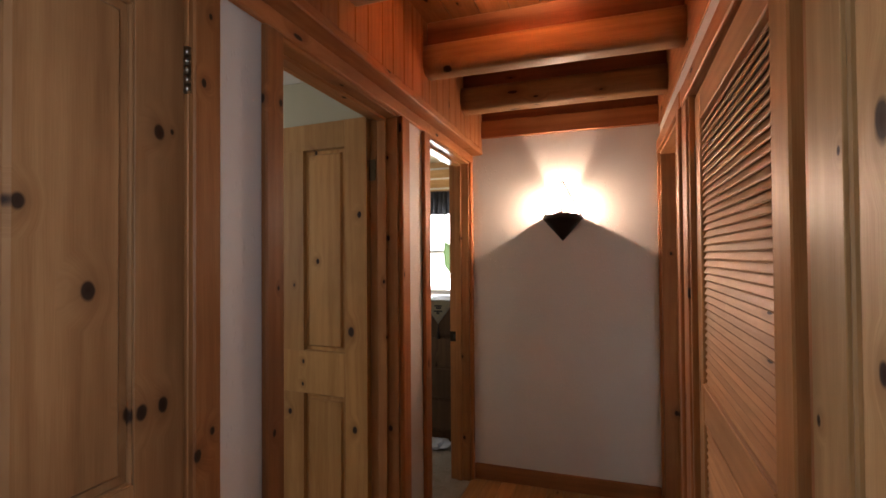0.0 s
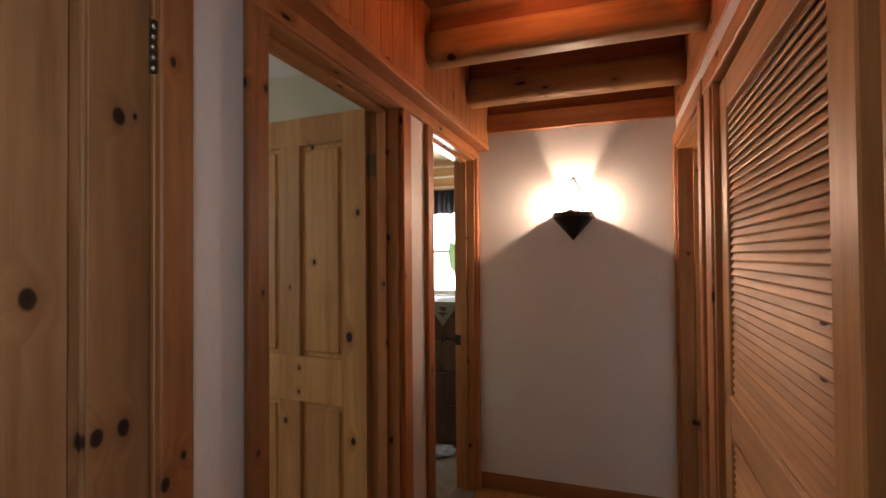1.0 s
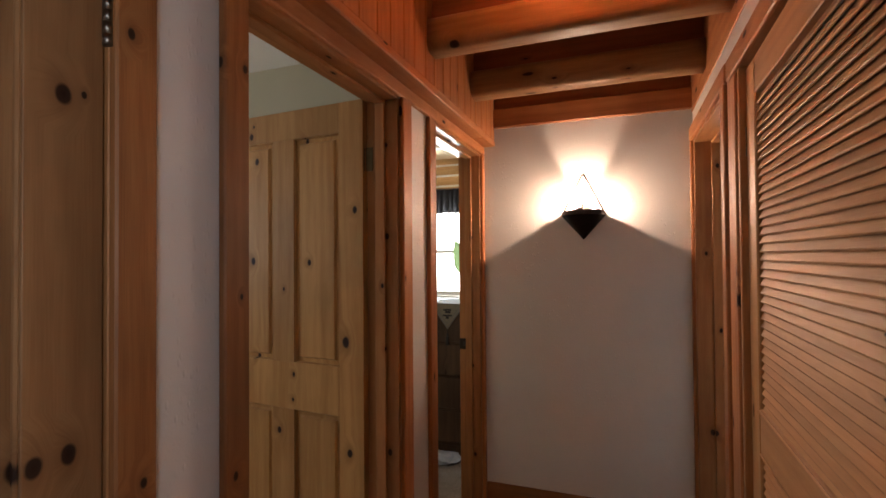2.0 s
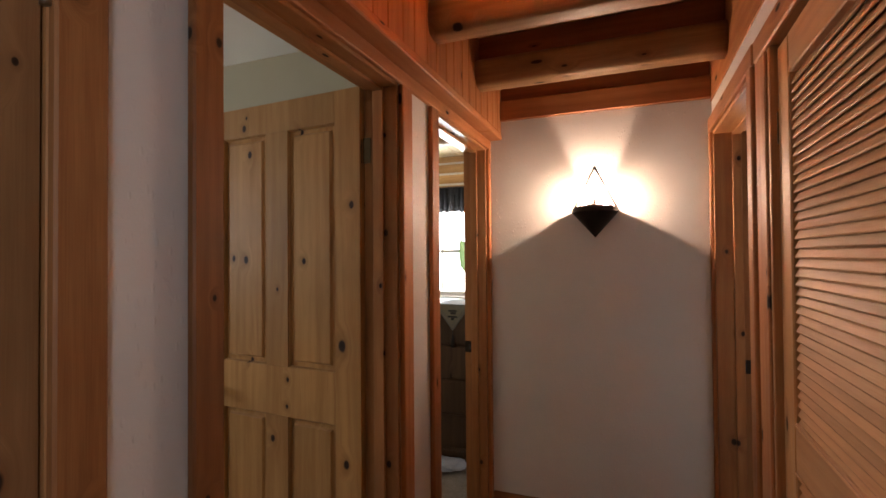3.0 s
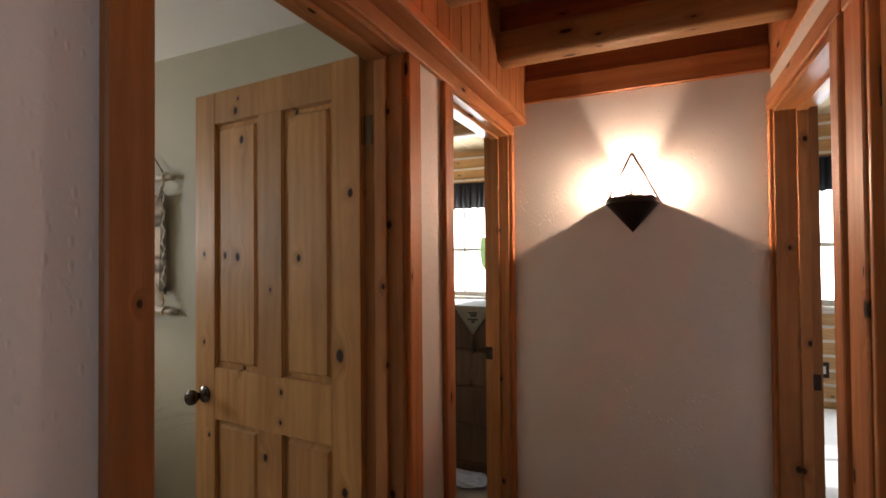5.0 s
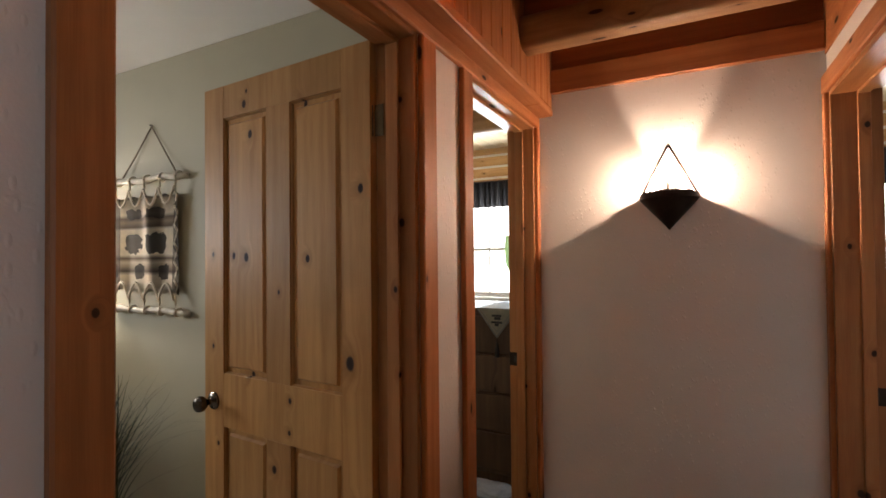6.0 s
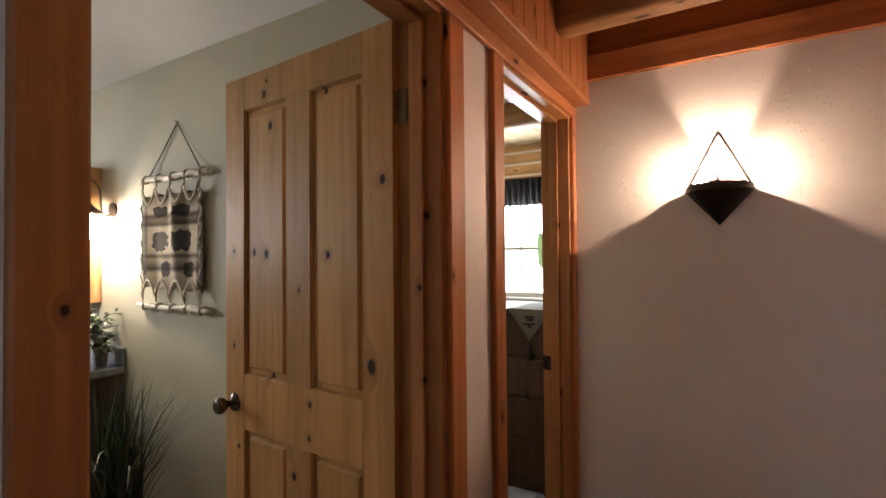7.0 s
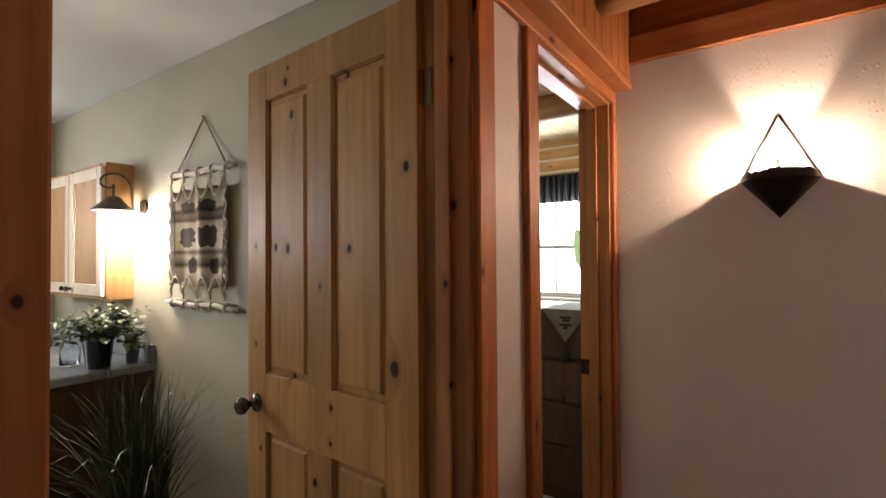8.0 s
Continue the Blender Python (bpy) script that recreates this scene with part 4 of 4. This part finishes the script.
def grass_plant():
    g = thing("grass_plant", pose(-2.38, 1.80, 0.0), "tall dark green ornamental grass in a floor pot", "plant")
    rng = random.Random(21)
    part("pot", lathe([(0.10, 0), (0.105, 0.01), (0.14, 0.24), (0.15, 0.245), (0.15, 0.265), (0.135, 0.265), (0.13, 0.235)], 28), pot_black, g, smooth=True)
    part("soil", lathe([(0.128, 0.232), (0.126, 0.245)], 20), soil, g)

    def blade(bm, a, lean, h, w, start):
        d = Vector((math.cos(a), math.sin(a), 0))
        s = Vector((-math.sin(a), math.cos(a), 0))
        prev = None
        for i in range(8):
            q = i / 7
            p = start + d * (lean * q ** 1.8) + Vector((0, 0, h * (q - 0.28 * (lean / 0.5) * q ** 3)))
            if p.y > WALL - 1.80 - 0.012:
                p.y = WALL - 1.80 - 0.012
            ww = w * (1 - q) ** 0.6 * 0.5 + 0.0004
            v = (bm.verts.new(p - s * ww), bm.verts.new(p + d * ww * 0.35), bm.verts.new(p + s * ww))
            if prev:
                bm.faces.new((prev[0], prev[1], v[1], v[0]))
                bm.faces.new((prev[1], prev[2], v[2], v[1]))
            prev = v

    green, dry = bmesh.new(), bmesh.new()
    for k in range(230):
        a = rng.uniform(0, 2 * math.pi)
        st = Vector((rng.uniform(-0.09, 0.09), rng.uniform(-0.09, 0.09), 0.24))
        blade(dry if rng.random() < 0.06 else green, a, rng.uniform(0.02, 0.42), rng.uniform(0.40, 0.78), rng.uniform(0.007, 0.014), st)
    for k in range(26):
        a = rng.uniform(-0.9, 0.5)
        st = Vector((rng.uniform(-0.02, 0.10), rng.uniform(-0.05, 0.05), 0.24))
        blade(dry if k % 6 == 0 else green, a, rng.uniform(0.30, 0.68), rng.uniform(0.72, 0.95), rng.uniform(0.006, 0.011), st)
    tagged(part("grass_tuft", green, grass_green, g), kind="stuff")
    tagged(part("dry_grass", dry, grass_dry, g), kind="stuff")
    return g


grass_plant()

# ---- bedrooms ----
n = Nodes("bedroom_carpet")
co = n.add("NewGeometry").outputs["Position"]
f1, f2 = n.noise(co, 160.0, 3.0, 0.7), n.noise(co, 9.0, 3.0)
n.bump(f1, 0.9, 0.012)
carpet = n.done(n.mix(n.ramp(n.math("ADD", n.math("MULTIPLY", f1, 0.7), n.math("MULTIPLY", f2, 0.3)), (0.35, 0.0), (0.65, 1.0)), (0.16, 0.13, 0.10), (0.42, 0.37, 0.31)), 0.95)
structure("carpet", boxes((-4.28, L0 - 0.001, 2.19, 6.0, -0.02, 0.004), (L0 - 0.001, -0.35, FAR + 0.12, 6.0, -0.02, 0.004), (L0 - 0.001, L1, BED[0] + 0.018, BED[1] - 0.018, -0.02, 0.0)), carpet, "mottled beige bedroom carpet", "carpet")
structure("carpet", boxes((-0.23, R1, FAR + 0.12, 6.0, -0.02, 0.004), (R1, 4.28, 2.14, 6.0, -0.02, 0.004), (R0, R1, BEDR[0] + 0.018, BEDR[1] - 0.018, -0.02, 0.0)), carpet, "mottled beige carpet of the second bedroom", "carpet")
bm = bmesh.new()
xx_ = -4.4
while xx_ < 4.4:
    box(bm, xx_, xx_ + 0.136, FAR - 0.9, 6.0, 2.68, 2.70, bevel=0.004)
    xx_ += 0.14
structure("ceiling_bedrooms", bm, wood("pale_ceiling_pine", "y", (0.76, 0.62, 0.42), (0.62, 0.46, 0.27), 0.1, 0.4), "pale pine board ceiling over the bedrooms", "ceiling")


def room_beam(y, z, r, x0, x1):
    bm = tube([(x0 + (x1 - x0) * i / 10, y, z) for i in range(11)], r, 24, radii=[r * (1 + 0.03 * math.sin(i * 2.3 + y)) for i in range(11)])
    return tagged(part("bedroom_beam", bm, log_x, smooth=True), "round pine log beam under a bedroom ceiling", "beam", "bedroom beams")


room_beam(4.55, 2.575, 0.105, -4.30, -0.34)
room_beam(4.55, 2.575, 0.105, -0.24, 4.30)


def valance(x0, x1, name_colour, label):
    v = thing("valance", pose((x0 + x1) / 2, 5.93, 1.975), label, "curtain", "window valances")
    bm = bmesh.new()
    hw, nn = (x1 - x0) / 2, 150
    rng = random.Random(int(x0 * 10))
    low, top = [], []
    for i in range(nn + 1):
        x = -hw + 2 * hw * i / nn
        ph = i * 0.9 + 0.8 * math.sin(i * 0.31)
        low.append(bm.verts.new((x, -0.03 - 0.022 * math.sin(ph), 0.008 * math.sin(ph * 0.7) + rng.uniform(-0.006, 0.006))))
        top.append(bm.verts.new((x, -0.018 - 0.009 * math.sin(ph), 0.31)))
    for i in range(nn):
        bm.faces.new((low[i], low[i + 1], top[i + 1], top[i]))
    bmesh.ops.solidify(bm, geom=bm.faces[:], thickness=0.003)
    part("gathered_cloth", bm, name_colour, v, smooth=True)
    for sx in (-1, 1):
        part("bracket", boxes((sx * (hw - 0.02) - 0.008, sx * (hw - 0.02) + 0.008, -0.02, 0.075, 0.297, 0.313)), iron, v)
    part("rod", tube([(-hw - 0.04, -0.02, 0.305), (hw + 0.04, -0.02, 0.305)], 0.009, 10), iron, v, smooth=True)
    return v


valance(-2.85, -1.35, plain("charcoal_cloth", (0.075, 0.07, 0.072), 0.9, 0.5, 20.0, 0.3), "gathered charcoal valance over a bright window")
valance(0.65, 2.05, plain("black_cloth", (0.02, 0.02, 0.023), 0.9, 0.5, 20.0, 0.3), "gathered black valance over a bright window")


def dresser():
    d = thing("dresser", pose(-1.33, 3.70, 0.004), "dark brown wooden dresser with drawers", "dresser")
    hw = 0.46
    part("body", boxes((-hw, hw, -0.23, 0.24, 0.09, 1.065), bevel=0.005), dark_wood, d)
    part("top", boxes((-hw - 0.02, hw + 0.02, -0.25, 0.25, 1.0655, 1.092), bevel=0.005), dark_wood, d)
    part("plinth", boxes((-hw + 0.03, hw - 0.03, -0.20, 0.22, 0, 0.089)), dark_wood, d)
    for i in range(4):
        z0 = 0.12 + i * 0.235
        w = part("drawer", boxes((-hw + 0.025, hw - 0.025, -0.246, -0.231, z0, z0 + 0.22), bevel=0.005), dark_wood, d)
        for sx in (-0.33, 0.33):
            part("handle", lathe([(0.008, 0), (0.007, 0.014), (0.016, 0.022), (0.012, 0.03)], 12), dark_metal, w, "", True, pose(sx * hw * 2, -0.246, z0 + 0.11, 90))
    return d


dresser()


def runner():
    r = thing("table_runner", pose(-1.215, 3.45, 1.097), "cream woven runner with pointed tasselled end on a dresser", "runner")
    cream, border, blackish = plain("cream_weave", (0.19, 0.17, 0.125), 0.9, 0.3, 60.0, 0.3), plain("grey_border", (0.14, 0.13, 0.12), 0.9, 0.3, 60.0, 0.3), plain("black_thread", (0.02, 0.018, 0.018), 0.9)
    part("flat_cloth", boxes((-0.135, 0.135, 0.0, 0.40, 0.0, 0.003)), cream, r)

    def tri(y, top, tip, half):
        bm = bmesh.new()
        a = [bm.verts.new(c) for c in ((-half, y, top), (half, y, top), (0, y, tip))]
        b = [bm.verts.new((v.co.x, y + 0.0025, v.co.z)) for v in a]
        bm.faces.new(a)
        bm.faces.new(b[::-1])
        for i in range(3):
            bm.faces.new((a[i], b[i], b[(i + 1) % 3], a[(i + 1) % 3]))
        return bm

    part("pointed_end", tri(-0.009, 0.003, -0.178, 0.135), cream, r)
    for sx in (-1, 1):
        for off, w in ((0.006, 0.006), (0.028, 0.003)):
            p0, p1 = Vector((sx * (0.133 - off), -0.0105, 0.0)), Vector((0, -0.0105, -0.175 + off * 1.3))
            part("border", tube([p0, p1], w * 0.7, 6), border, r)
    for x0, z0, w, hh in ((0.0, -0.04, 0.03, 0.006), (0.004, -0.056, 0.02, 0.008), (0.0, -0.08, 0.034, 0.006), (0.0, -0.095, 0.012, 0.008)):
        part("motif", boxes((x0 - w, x0 + w, -0.0112, -0.009, z0 - hh, z0 + hh)), blackish, r)
    part("tassel", lathe([(0.004, -0.095), (0.014, -0.09), (0.012, -0.04), (0.006, -0.028), (0.008, -0.018), (0.003, -0.008), (0.0015, 0.02)], 10), blackish, r, "black tassel", True, pose(0, -0.010, -0.195))
    return r


runner()


def dresser_plant():
    p = thing("leafy_plant", pose(-1.03, 3.63, 1.0965), "broad-leaved green plant in a pot on the dresser", "plant")
    part("pot", lathe([(0.05, 0), (0.055, 0.005), (0.075, 0.13), (0.08, 0.135), (0.08, 0.15), (0.07, 0.15), (0.068, 0.125)], 22), blue_pot, p, smooth=True)
    nb = Nodes("broad_leaf")
    tb, mb = nb.add("BsdfTranslucent"), nb.add("MixShader")
    tb.inputs[0].default_value, mb.inputs[0].default_value = (0.34, 0.46, 0.20, 1), 0.6
    nb.done((0.13, 0.22, 0.075), 0.4)
    nb.t.links.new(nb.bsdf.outputs[0], mb.inputs[1])
    nb.t.links.new(tb.outputs[0], mb.inputs[2])
    nb.t.links.new(mb.outputs[0], nb.t.nodes["Material Output"].inputs[0])
    broad = nb.mat
    for base, tip, w in (((-0.03, 0, 0.15), (-0.21, -0.02, 0.455), 0.17), ((0.0, 0.02, 0.15), (0.02, 0.06, 0.52), 0.14), ((0.03, 0, 0.15), (0.20, -0.03, 0.43), 0.15), ((0.0, -0.02, 0.15), (0.08, -0.10, 0.40), 0.14), ((0.0, 0.03, 0.15), (-0.10, 0.12, 0.50), 0.13)):
        base, tip = Vector(base), Vector(tip)
        bm = tube([Vector((base.x * 0.4, base.y * 0.4, 0.10)), base], 0.004, 6)
        leaf_into(bm, base, tip - base, Vector((0, -1, 0)), (tip - base).length, w, 0.12)
        part("leaf", bm, broad, p)
    part("soil", lathe([(0.066, 0.118), (0.064, 0.128)], 18), soil, p)
    return p


dresser_plant()


def blanket_heap():
    b = thing("crumpled_blanket", pose(-1.27, 3.40, 0.004), "crumpled pale blue fleece lying on the carpet", "blanket")
    bm = bmesh.new()
    bmesh.ops.create_icosphere(bm, subdivisions=4, radius=1.0)
    for v in bm.verts:
        q = v.co.copy()
        f = 1 + 0.28 * noise.noise(q * 2.1) + 0.12 * noise.noise(q * 5.3)
        v.co = Vector((q.x * 0.15 * f, q.y * 0.09 * f, max(0.0, (q.z * 0.5 + 0.42) * 0.065 * f)))
    part("fleece", bm, plain("pale_blue_fleece", (0.42, 0.47, 0.55), 0.95, 0.25, 70.0, 0.6), b, smooth=True)
    return b


blanket_heap()


def rug():
    r = thing("white_rug", pose(1.25, 4.55, 0.004), "thick white rug in sunlight on the bedroom carpet", "rug")
    bm = bmesh.new()
    box(bm, -0.95, 0.95, -1.35, 1.36, 0.0, 0.034, bevel=0.014, seg=3)
    part("pile", bm, plain("white_wool", (0.78, 0.78, 0.78), 0.95, 0.1, 120.0, 0.5), r, smooth=True)
    return r


rug()
o = thing("wall_outlet", pose(1.19, 5.998, 0.36), "dark metal outlet plate on the log wall", "outlet")
part("plate", boxes((-0.045, 0.045, -0.006, 0.0, -0.07, 0.07), bevel=0.002), dark_metal, o)
part("socket", boxes((-0.02, 0.02, -0.009, -0.0055, -0.035, 0.035), bevel=0.002), plain("white_socket", (0.7, 0.7, 0.68), 0.4), o)
